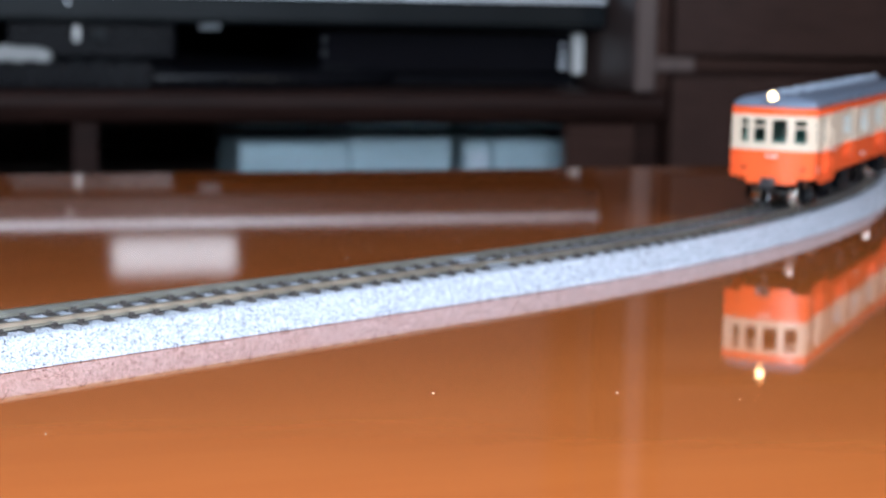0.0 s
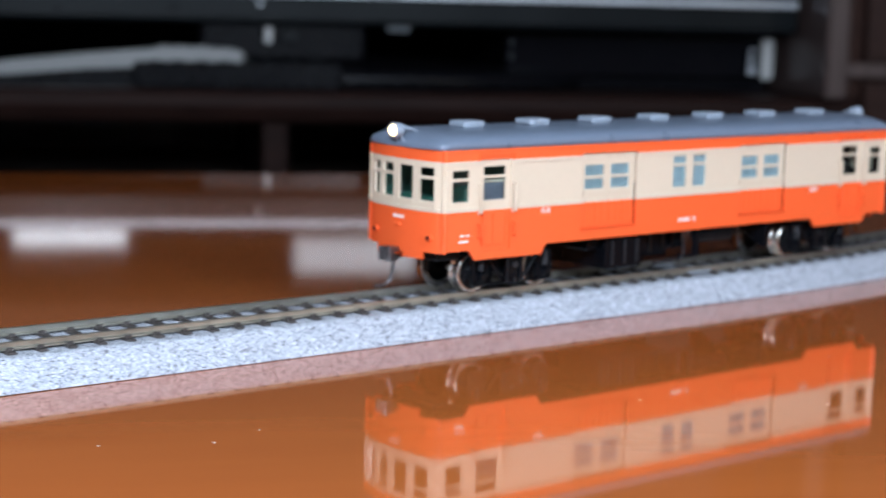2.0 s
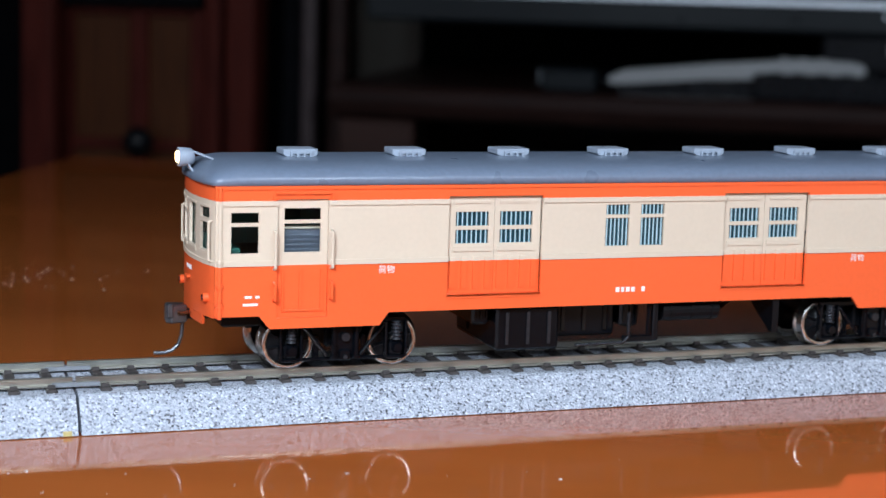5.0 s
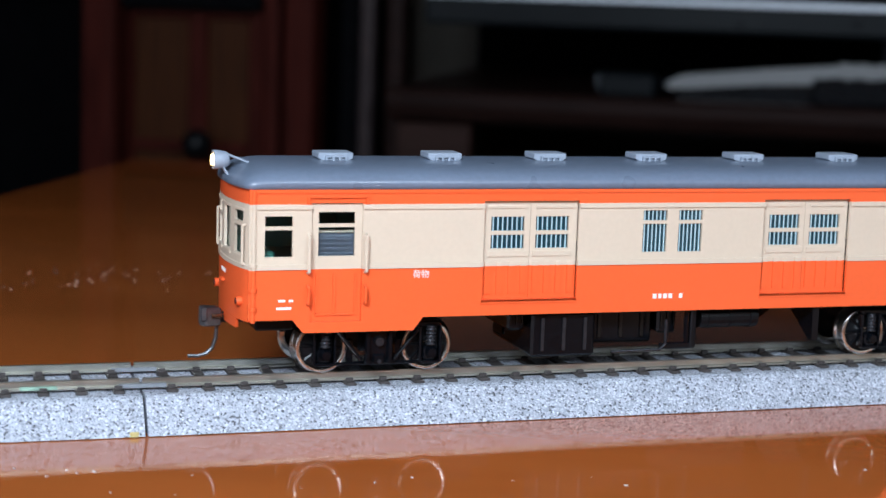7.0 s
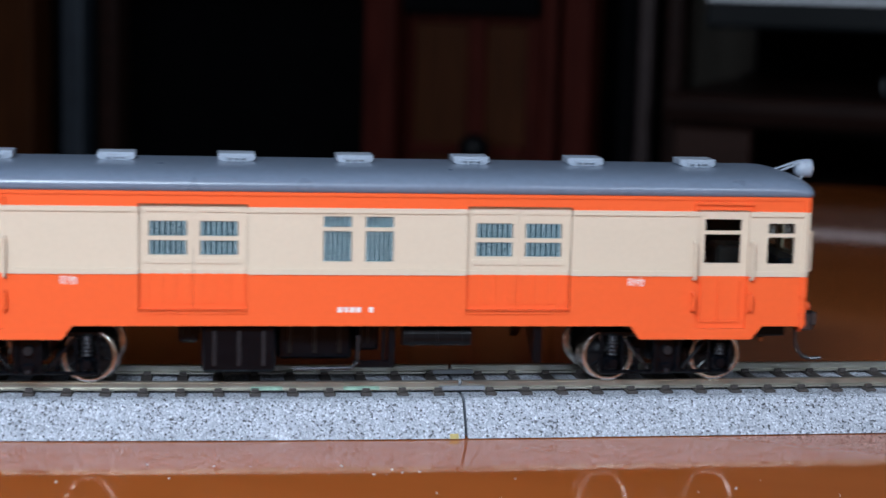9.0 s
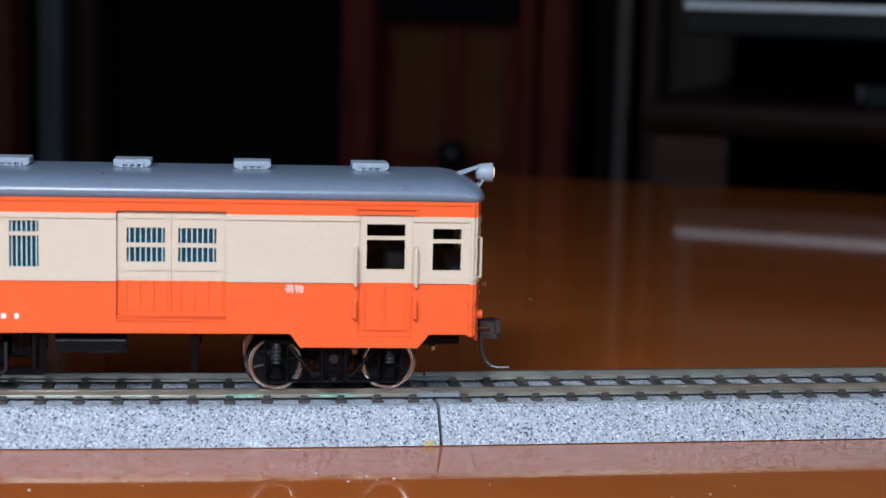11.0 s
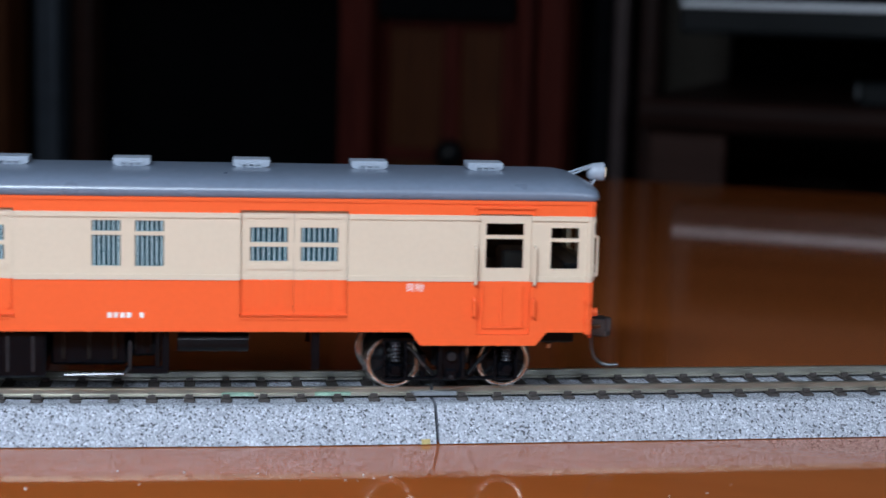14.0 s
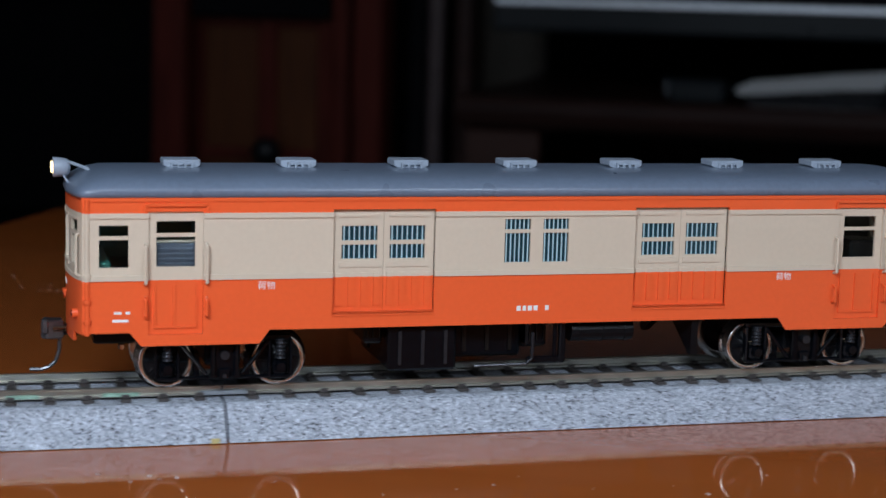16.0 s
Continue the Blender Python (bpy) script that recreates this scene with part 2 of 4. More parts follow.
def sheet(bm, us, vs, holes, thick, place, colour=lambda u, v: 0):
    """A wall of that thickness over the grid us x vs with openings (u0, u1, v0, v1); place(u, v, depth) bends it."""
    us = sorted(set(round(u, 6) for u in us) | {round(q, 6) for h in holes for q in h[:2]})
    vs = sorted(set(round(v, 6) for v in vs) | {round(q, 6) for h in holes for q in h[2:]})
    gone = lambda i, j: not (0 <= i < len(us) - 1 and 0 <= j < len(vs) - 1) or any(
        h[0] - 1e-7 < (us[i] + us[i + 1]) / 2 < h[1] + 1e-7 and h[2] - 1e-7 < (vs[j] + vs[j + 1]) / 2 < h[3] + 1e-7 for h in holes)
    made = {}

    def vert(i, j, k):
        if (i, j, k) not in made:
            made[i, j, k] = bm.verts.new(place(us[i], vs[j], k * thick))
        return made[i, j, k]

    for i in range(len(us) - 1):
        for j in range(len(vs) - 1):
            if gone(i, j):
                continue
            c = colour((us[i] + us[i + 1]) / 2, (vs[j] + vs[j + 1]) / 2)
            corners = [(i, j), (i + 1, j), (i + 1, j + 1), (i, j + 1)]
            quads = [[vert(*q, 0) for q in corners], [vert(*q, 1) for q in reversed(corners)]]
            for n, (di, dj) in enumerate(((0, -1), (1, 0), (0, 1), (-1, 0))):
                if gone(i + di, j + dj):
                    p, q = corners[n], corners[(n + 1) % 4]
                    quads.append([vert(*p, 0), vert(*p, 1), vert(*q, 1), vert(*q, 0)])
            for q in quads:
                bm.faces.new(q).material_index = c
    return bm


def prism(bm, outline, y0, y1, mi=0, axis="y"):
    put = {"y": lambda u, v, d: (u, d, v), "x": lambda u, v, d: (d, u, v), "z": lambda u, v, d: (u, v, d)}[axis]
    a = [bm.verts.new(put(u, v, y0)) for u, v in outline]
    b = [bm.verts.new(put(u, v, y1)) for u, v in outline]
    fs = [bm.faces.new(a), bm.faces.new(list(reversed(b)))]
    for i in range(len(a)):
        j = (i + 1) % len(a)
        fs.append(bm.faces.new((a[i], b[i], b[j], a[j])))
    for f in fs:
        f.material_index = mi
    return bm


# ---- the track's line ----
BEND_LEFT, BEND_RIGHT, BEND_END, STRAIGHT, EASED = 0.4942, 1.2136, 1.6973, (0.0156, 0.3936), 0.6536
HEAD, START = 0.1551, (0.006, 0.3926)
RAIL_TOP = 0.0106


def on_track(s, side=0.0):
    """The place and heading at s metres along the track, side metres to its far side."""
    s0 = min(max(s, STRAIGHT[0]), STRAIGHT[1])
    x, y, a = START[0] + math.cos(HEAD) * s0, START[1] + math.sin(HEAD) * s0, HEAD
    for d, k in ((min(0.0, s - STRAIGHT[0]), BEND_LEFT), (min(max(0.0, s - STRAIGHT[1]), EASED - STRAIGHT[1]), BEND_RIGHT), (max(0.0, s - EASED), BEND_END)):
        if abs(d) > 1e-9:
            x += (math.sin(a + k * d) - math.sin(a)) / k
            y -= (math.cos(a + k * d) - math.cos(a)) / k
            a += k * d
    return x - math.sin(a) * side, y + math.cos(a) * side, a


def along(bm, s0, s1, profile, step=0.01, mi=0):
    """Sweeps a closed profile of (side, z) along the track."""
    n = max(2, int(round((s1 - s0) / step)) + 1)
    rings = []
    for i in range(n):
        s = s0 + (s1 - s0) * i / (n - 1)
        rings.append([bm.verts.new((*on_track(s, u)[:2], z)) for u, z in profile])
    k = len(profile)
    for a, b in zip(rings, rings[1:]):
        for i in range(k):
            f = bm.faces.new((a[i], a[(i + 1) % k], b[(i + 1) % k], b[i]))
            f.material_index = mi
    bm.faces.new(rings[0])
    bm.faces.new(list(reversed(rings[-1])))
    return bm

# ---- room ----
A0, A1, B0, B1, TOP = -1.45, EAST_A, BACK_B, 1.86, 2.02


def room():
    bm = bmesh.new()
    box(bm, A0 - 0.1, A1 + 0.1, B0 - 0.1, B1 + 0.1, FLOOR_Z - 0.06, FLOOR_Z)
    tagged(part("floor", bm, FLOOR_WOOD, m=ROOM), "brown wooden floor boards", "floor", kind="structure")
    bm = bmesh.new()
    box(bm, A0 - 0.1, A1 + 0.1, B0 - 0.1, B1 + 0.1, TOP, TOP + 0.08)
    tagged(part("ceiling", bm, CEILING_PAINT, m=ROOM), "plain white papered ceiling", "ceiling", kind="structure")
    bm = sheet(bmesh.new(), [A0, A1], [FLOOR_Z, TOP], OPENINGS, 0.1, lambda u, v, d: (u, B0 - d, v))
    tagged(part("wall_south", bm, WALL_PAINT, m=ROOM), "beige papered wall with windows", "wall", kind="structure")
    for name, x0, x1, y0, y1 in (("wall_north", A0, A1, B1, B1 + 0.1), ("wall_west", A0 - 0.1, A0, B0, B1)):
        bm = box(bmesh.new(), x0, x1, y0, y1, FLOOR_Z, TOP)
        tagged(part(name, bm, WALL_PAINT, m=ROOM), "plain beige papered wall", "wall", kind="structure")
    bm = sheet(bmesh.new(), [B0, B1], [FLOOR_Z, TOP], [EAST_OPENING], 0.1, lambda u, v, d: (A1 + d, u, v))
    tagged(part("wall_east", bm, WALL_PAINT, m=ROOM), "beige papered wall with an added low window", "wall", kind="structure")
    for i, (u0, u1, z0, z1) in enumerate([*OPENINGS, EAST_OPENING]):
        place = ROOM @ Matrix.Translation((0, B0, 0))
        if (u0, u1, z0, z1) == EAST_OPENING:
            place = ROOM @ Matrix.Translation((A1, 0, 0)) @ Matrix.Rotation(radians(90), 4, "Z")
        win = root(f"window_{i + 1}", "unseen white-framed window added to let in daylight", "window", place, kind="structure")
        bm = bmesh.new()
        for q in ((u0 - 0.03, u0 - 0.001, z0 - 0.03, z1 + 0.03), (u1 + 0.001, u1 + 0.03, z0 - 0.03, z1 + 0.03), (u0 - 0.001, u1 + 0.001, z0 - 0.03, z0 - 0.001), (u0 - 0.001, u1 + 0.001, z1 + 0.001, z1 + 0.03)):
            box(bm, q[0], q[1], 0.001, 0.02, q[2], q[3])
        part("window_frame", bm, WHITE_PLASTIC, win)
        bm = box(bmesh.new(), u0 - 0.05, u1 + 0.05, 0.002, 0.06, z0 - 0.055, z0 - 0.032, 0.003)
        part("window_sill", bm, WHITE_PLASTIC, win)


# ---- table ----
TABLE = ROOM @ Matrix.Translation((-0.331, 0.884, 0)) @ Matrix.Rotation(0.035, 4, "Z")
TA0, TA1, TB0, TB1 = 0.0, 1.45, -1.04, 0.0


def table():
    t = root("low_table", "glossy lacquered orange-brown wooden low table", "table", TABLE @ Matrix.Translation((0, 0, FLOOR_Z)))
    up = -FLOOR_Z + 0.0067
    bm = box(bmesh.new(), TA0, TA1, TB0, TB1, up - 0.034, up, 0.0035, seg=3)
    part("tabletop", bm, TABLE_WOOD, t)
    for x0, x1, y0, y1 in ((TA0 + 0.09, TA1 - 0.09, TB0 + 0.07, TB0 + 0.092), (TA0 + 0.09, TA1 - 0.09, TB1 - 0.092, TB1 - 0.07),
                           (TA0 + 0.07, TA0 + 0.09, TB0 + 0.092, TB1 - 0.092), (TA1 - 0.09, TA1 - 0.07, TB0 + 0.092, TB1 - 0.092)):
        part("apron", box(bmesh.new(), x0, x1, y0, y1, up - 0.094, up - 0.036, 0.002), TABLE_WOOD, t)
    for x in (TA0 + 0.03, TA1 - 0.09):
        for y in (TB0 + 0.03, TB1 - 0.09):
            part("leg", box(bmesh.new(), x, x + 0.058, y, y + 0.058, 0, up - 0.036, 0.004), TABLE_WOOD, t)


# ---- lamps beside the camera ----


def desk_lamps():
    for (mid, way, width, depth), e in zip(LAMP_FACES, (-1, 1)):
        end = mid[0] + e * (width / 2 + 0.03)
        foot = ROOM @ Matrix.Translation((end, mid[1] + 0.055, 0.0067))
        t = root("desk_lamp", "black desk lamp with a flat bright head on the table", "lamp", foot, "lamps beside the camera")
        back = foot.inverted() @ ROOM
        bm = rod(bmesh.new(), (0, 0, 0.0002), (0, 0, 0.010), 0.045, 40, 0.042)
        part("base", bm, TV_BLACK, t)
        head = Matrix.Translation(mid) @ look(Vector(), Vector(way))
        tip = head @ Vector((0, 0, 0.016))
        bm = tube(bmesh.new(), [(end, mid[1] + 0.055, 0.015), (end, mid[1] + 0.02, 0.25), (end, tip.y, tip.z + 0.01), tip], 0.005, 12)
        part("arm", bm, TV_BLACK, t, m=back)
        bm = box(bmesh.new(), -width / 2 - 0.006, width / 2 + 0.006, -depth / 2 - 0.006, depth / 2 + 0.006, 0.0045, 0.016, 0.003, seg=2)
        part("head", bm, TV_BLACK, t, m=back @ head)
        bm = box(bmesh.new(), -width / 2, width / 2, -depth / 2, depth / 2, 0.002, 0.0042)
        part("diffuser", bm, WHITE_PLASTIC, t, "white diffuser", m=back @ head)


# ---- track ----
SECTIONS = [(-0.216, -0.0030), (-0.0023, 0.3934), (0.3938, 0.838)]
TIE_STEP = 0.00815


def tie_mesh():
    bm = box(bmesh.new(), -0.00125, 0.00125, -0.0119, 0.0119, 0.0070, 0.00855, 0.0002)
    for y in (-0.00825, 0.00825):
        for d in (-0.0017, 0.0013):
            box(bm, -0.0008, 0.0008, y + d - 0.0002, y + d + 0.0006, 0.0085, 0.0093)
    me = bpy.data.meshes.new("sleeper")
    bm.to_mesh(me)
    bm.free()
    me.materials.append(TIE_BROWN)
    return me


def tracks():
    profile_bed = [(-0.0200, 0.0002), (-0.0196, 0.0010), (-0.0148, 0.0074), (-0.0138, 0.0079), (0.0138, 0.0079), (0.0148, 0.0074), (0.0191, 0.0010), (0.0195, 0.0002)]
    sleepers = tie_mesh()
    labels = ["gently curved model railway track on grey moulded ballast", "straight model railway track on grey moulded ballast",
              "curved model railway track on grey moulded ballast"]
    for (s0, s1), label in zip(SECTIONS, labels):
        x, y, _ = on_track((s0 + s1) / 2)
        t = root("track_section", label, "railway track", Matrix.Translation((x, y, 0)), "track sections on the table")
        back = Matrix.Translation((-x, -y, 0))
        part("ballast_bed", along(bmesh.new(), s0, s1, profile_bed, 0.006), BALLAST, t, "speckled grey ballast moulding", m=back)
        for c in (-0.00825, 0.00825):
            prof = [(c - 0.0009, 0.0086), (c - 0.0009, 0.0090), (c - 0.0003, 0.0092), (c - 0.0003, 0.0101), (c - 0.00052, 0.0103), (c - 0.00052, RAIL_TOP - 0.0001),
                    (c - 0.0004, RAIL_TOP), (c + 0.0004, RAIL_TOP), (c + 0.00052, RAIL_TOP - 0.0001), (c + 0.00052, 0.0103), (c + 0.0003, 0.0101), (c + 0.0003, 0.0092),
                    (c + 0.0009, 0.0090), (c + 0.0009, 0.0086)]
            part("rail", along(bmesh.new(), s0, s1, prof, 0.006), RAIL_METAL, t, "nickel silver rail", m=back)
        n = int((s1 - s0 - 0.006) / TIE_STEP)
        for i in range(n + 1):
            s = s0 + ((s1 - s0) - n * TIE_STEP) / 2 + i * TIE_STEP
            q = new("sleeper", sleepers)
            q.parent = t
            u, v, a = on_track(s)
            q.matrix_basis = Matrix.Translation((u - x, v - y, 0)) @ Matrix.Rotation(a + random.uniform(-0.01, 0.01), 4, "Z")
        if s0 > -0.1:
            for c in (-0.00825, 0.00825):
                bm = bmesh.new()
                for d in (-0.00115, 0.00055):
                    along(bm, s0 - 0.0052, s0 + 0.0052, [(c + d, 0.0086), (c + d, 0.0095), (c + d + 0.0006, 0.0095), (c + d + 0.0006, 0.0086)], 0.003)
                part("rail_joiner", bm, JOINER, t, "grey rail joiner", m=back)
    # spots of oxide on the near rail's foot
    t = bpy.data.objects["track_section"]
    x, y, _ = on_track(-0.1081)
    for s, w in ((-0.0275, 0.008), (-0.048, 0.007)):
        bm = along(bmesh.new(), s, s + w, [(-0.0096, 0.0088), (-0.0096, 0.00935), (-0.0090, 0.0095), (-0.0090, 0.0088)], 0.003)
        part("oxide_spot", bm, VERDIGRIS, t, "green oxide spot", m=Matrix.Translation((-x, -y, 0)))
    bm = along(bmesh.new(), -0.0049, -0.0030, [(-0.0203, 0.0002), (-0.0202, 0.0006), (-0.0196, 0.0012), (-0.0190, 0.0002)], 0.001)
    part("glue_spot", bm, GLUE, t, "yellowed glue at the joint", m=Matrix.Translation((-x, -y, 0)))


# ---- furniture behind the table ----


def tv_stand():
    t = root("tv_stand", "dark brown veneered television stand with glazed compartments", "tv stand", ROOM @ Matrix.Translation((0, 0, FLOOR_Z)))
    lift = Matrix.Translation((0, 0, -FLOOR_Z))
    bm = bmesh.new()
    b0 = 1.35
    prism(bm, [(b0 + 0.003, -0.0005), (b0, 0.003), (b0 - 0.003, 0.012), (b0, 0.020), (b0 + 0.004, 0.0238), (1.80, 0.0238), (1.80, -0.0005)], -0.292, 0.6435, axis="x")
    part("top_board", bm, STAND_WOOD, t, "dark brown board with rounded front edge", m=lift)
    for a0, a1 in ((-0.292, -0.2845), (0.148, 0.168), (0.62, 0.6435)):
        part("side_panel", box(bmesh.new(), a0, a1, 1.362, 1.79, FLOOR_Z, -0.001, 0.001), STAND_WOOD, t, m=lift)
    part("back_panel", box(bmesh.new(), -0.284, 0.62, 1.79, 1.80, FLOOR_Z, -0.001), STAND_WOOD, t, m=lift)
    # black sheet added in place of the shade behind the television
    part("shade_board", box(bmesh.new(), -0.29, 0.609, 1.775, 1.785, 0.0245, 0.90), VOID, t, "black board added for the dark behind the television", m=lift)
    part("inner_shelf", box(bmesh.new(), -0.283, 0.618, 1.40, 1.789, -0.078, -0.062), STAND_WOOD, t, m=lift)
    part("plinth", box(bmesh.new(), -0.283, 0.619, 1.38, 1.40, FLOOR_Z, FLOOR_Z + 0.05), STAND_WOOD, t, m=lift)
    for a0, a1 in ((-0.2835, -0.222), (0.556, 0.618)):
        part("front_panel", box(bmesh.new(), a0, a1, 1.3515, 1.3615, -0.30, -0.0035, 0.0015), DRAWER_WOOD, t, "satin brown front panel", m=lift)
    for a0, a1 in ((-0.219, 0.146), (0.170, 0.553)):
        g = part("glass_door", box(bmesh.new(), a0, a1, 1.3525, 1.3565, -0.30, -0.004, 0.0005), SMOKE_GLASS, t, "smoked glass door", m=lift)
        g.visible_shadow = False


def card_boxes():
    for a0, a1, z1, b in ((0.276, 0.366, -0.0175, 1.372), (0.3685, 0.4545, -0.0155, 1.380), (0.4645, 0.4875, -0.0168, 1.374), (0.490, 0.549, -0.0165, 1.376)):
        a0, a1, z1 = a0 * 1.037, a1 * 1.037, z1 - 0.0045
        bm = box(bmesh.new(), 0, a1 - a0, 0, 0.12, 0, z1 + 0.062, 0.0012)
        ob = part("card_box", bm, BOX_GREEN, m=ROOM @ Matrix.Translation((a0, b + 0.03, -0.062)))
        tagged(ob, "pale grey-green card box inside the television stand", "box", "boxes in the stand")
        bm = box(bmesh.new(), 0.003, a1 - a0 - 0.003, -0.0006, 0.0, 0.008, z1 + 0.060 - 0.006)
        part("label_sheet", bm, WHITE_PLASTIC if a1 - a0 < 0.03 else BOX_GREEN, ob)


def television():
    t = root("television", "black flat television with silver lower trim on its stand", "television", ROOM @ Matrix.Translation((0, 0, 0.0238)))
    m = Matrix.Translation((0, 0, -0.0238))
    a0, a1, b, z0, z1 = -0.272, 0.606, 1.395, 0.0765, 0.605
    bm = box(bmesh.new(), a0, a1, b, b + 0.05, z0, z1, 0.003, seg=2)
    part("cabinet", bm, TV_BEZEL, t, "charcoal plastic cabinet", m=m)
    bm = box(bmesh.new(), a0 + 0.002, a1 - 0.002, b - 0.004, b - 0.0003, 0.0980, 0.1032, 0.0008)
    part("trim_strip", bm, SILVER, t, "silver trim strip", m=m)
    bm = box(bmesh.new(), a0 + 0.018, a1 - 0.018, b - 0.002, b - 0.0004, 0.1055, z1 - 0.018)
    part("screen", bm, TV_SCREEN, t, "black glossy screen, switched off", m=m)
    bm = box(bmesh.new(), 0.10, 0.235, b + 0.012, b + 0.04, 0.046, 0.0768, 0.003)
    part("neck", bm, TV_BLACK, t, m=m)
    # domed oval foot
    bm = bmesh.new()
    rings = []
    for f, h in ((1.0, 0.0), (1.0, 0.010), (0.985, 0.0125), (0.86, 0.0165), (0.6, 0.021), (0.3, 0.025), (0.02, 0.026)):
        rings.append([bm.verts.new((0.168 + 0.272 * f * math.cos(q), 1.475 + 0.10 * f * math.sin(q), 0.0240 + h)) for q in [2 * math.pi * i / 64 for i in range(64)]])
    for p, q in zip(rings, rings[1:]):
        for i in range(64):
            bm.faces.new((p[i], p[(i + 1) % 64], q[(i + 1) % 64], q[i])).smooth = True
    bm.faces.new(rings[0])
    bm.faces.new(rings[-1])
    part("foot", bm, TV_BLACK, t, "glossy black domed foot", m=m)
    # small added plates; the white one paints a highlight at the neck
    for q0, q1, r0, r1, mt in ((0.1525, 0.1575, 0.060, 0.0725, WHITE_PLASTIC), (0.2535, 0.2715, 0.0712, 0.0757, DULL_SILVER), (0.168, 0.179, 0.061, 0.071, TV_BEZEL)):
        bm = box(bmesh.new(), q0, q1, b + 0.0085, b + 0.0118, r0, r1, 0.0005)
        part("added_plate", bm, mt, t, "small plate added below the cabinet", m=m)
    bm = rod(bmesh.new(), (0.1475, b - 0.0015, 0.0915), (0.1475, b + 0.001, 0.0915), 0.0016, 12)
    part("indicator", bm, SILVER, t, m=m)


def players():
    for name, label, q in (("set_top_box", "flat black box lying beneath a disc player", (0.370, 0.600, 1.45, 1.66, 0.0240, 0.0346)),
                           ("disc_player", "glossy black disc player with its lit end face whitened", (0.362, 0.601, 1.44, 1.66, 0.0349, 0.0720))):
        ob = root(name, label, "player", ROOM @ Matrix.Translation((q[0], q[2], q[4])))
        w, d, h = q[1] - q[0], q[3] - q[2], q[5] - q[4]
        part("case", box(bmesh.new(), 0, w, 0, d, 0, h, 0.0012), TV_BLACK, ob)
        part("front_plate", box(bmesh.new(), 0.001, w - 0.012, -0.003, -0.0002, 0.002, h - 0.002, 0.0006), TV_SCREEN, ob, "dark glossy front")
        if name == "disc_player":
            # light on the black end face, put in as a white strip
            part("lit_end", box(bmesh.new(), w - 0.0105, w - 0.0002, -0.0035, -0.0002, 0.0005, h - 0.0005, 0.001), WHITE_PLASTIC, ob, "white strip for the lit end face")
            for k in range(3):
                bm = rod(bmesh.new(), (w - 0.020, -0.0045, 0.008 + k * 0.0085), (w - 0.020, -0.0028, 0.008 + k * 0.0085), 0.0032 - 0.0006 * k, 14)
                part("button", bm, SILVER, ob)
            for k in (0.015, 0.027):
                part("indicator", box(bmesh.new(), 0.0015, 0.0042, -0.0042, -0.0028, k, k + 0.0035, 0.0004), DULL_SILVER, ob)


def small_on_stand():
    # a long white controller and a black remote in front of it
    ob = root("white_controller", "long white plastic controller lying on the stand", "controller", ROOM @ Matrix.Translation((-0.07, 1.372, 0.0238)))
    bm = prism(bmesh.new(), [(0.0, 0.012), (0.012, 0.019), (0.08, 0.0265), (0.150, 0.0325), (0.196, 0.0315), (0.205, 0.028), (0.200, 0.0185), (0.08, 0.0145), (0.012, 0.0085), (0.002, 0.0075)], 0, 0.030)
    bmesh.ops.bevel(bm, geom=list(bm.edges), offset=0.002, segments=2, affect="EDGES")
    part("shell", bm, CONTROLLER_WHITE, ob)
    bm = prism(bmesh.new(), [(0.010, 0.0), (0.198, 0.0), (0.198, 0.0182), (0.08, 0.0142), (0.012, 0.0082)], 0.002, 0.028)
    part("underside", bm, TV_BLACK, ob, "black underside")
    for a in (0.14, 0.155, 0.17):
        part("button", rod(bmesh.new(), (a, 0.012, 0.0295), (a, 0.012, 0.0337), 0.004, 12), CONTROLLER_WHITE, ob)
    ob = root("remote_control", "black plastic remote control in front of the white controller", "remote control", ROOM @ Matrix.Translation((0.046, 1.3545, 0.0238)))
    part("shell", box(bmesh.new(), 0, 0.165, 0, 0.0165, 0, 0.0215, 0.003, seg=2), TV_BLACK, ob)
    for k in range(8):
        part("button", box(bmesh.new(), 0.012 + k * 0.018, 0.022 + k * 0.018, 0.005, 0.011, 0.0214, 0.0228, 0.0004), TV_BEZEL, ob)
    ob = root("pen_stand", "small dark tilted stand with a pale edge", "stand", ROOM @ Matrix.Translation((-0.122, 1.37, 0.0238)))
    part("block", box(bmesh.new(), 0, 0.045, 0, 0.02, 0, 0.019, 0.003), TV_BEZEL, ob)
    part("pale_edge", box(bmesh.new(), -0.0022, -0.0002, 0.001, 0.019, 0.006, 0.018, 0.0004), DULL_SILVER, ob)


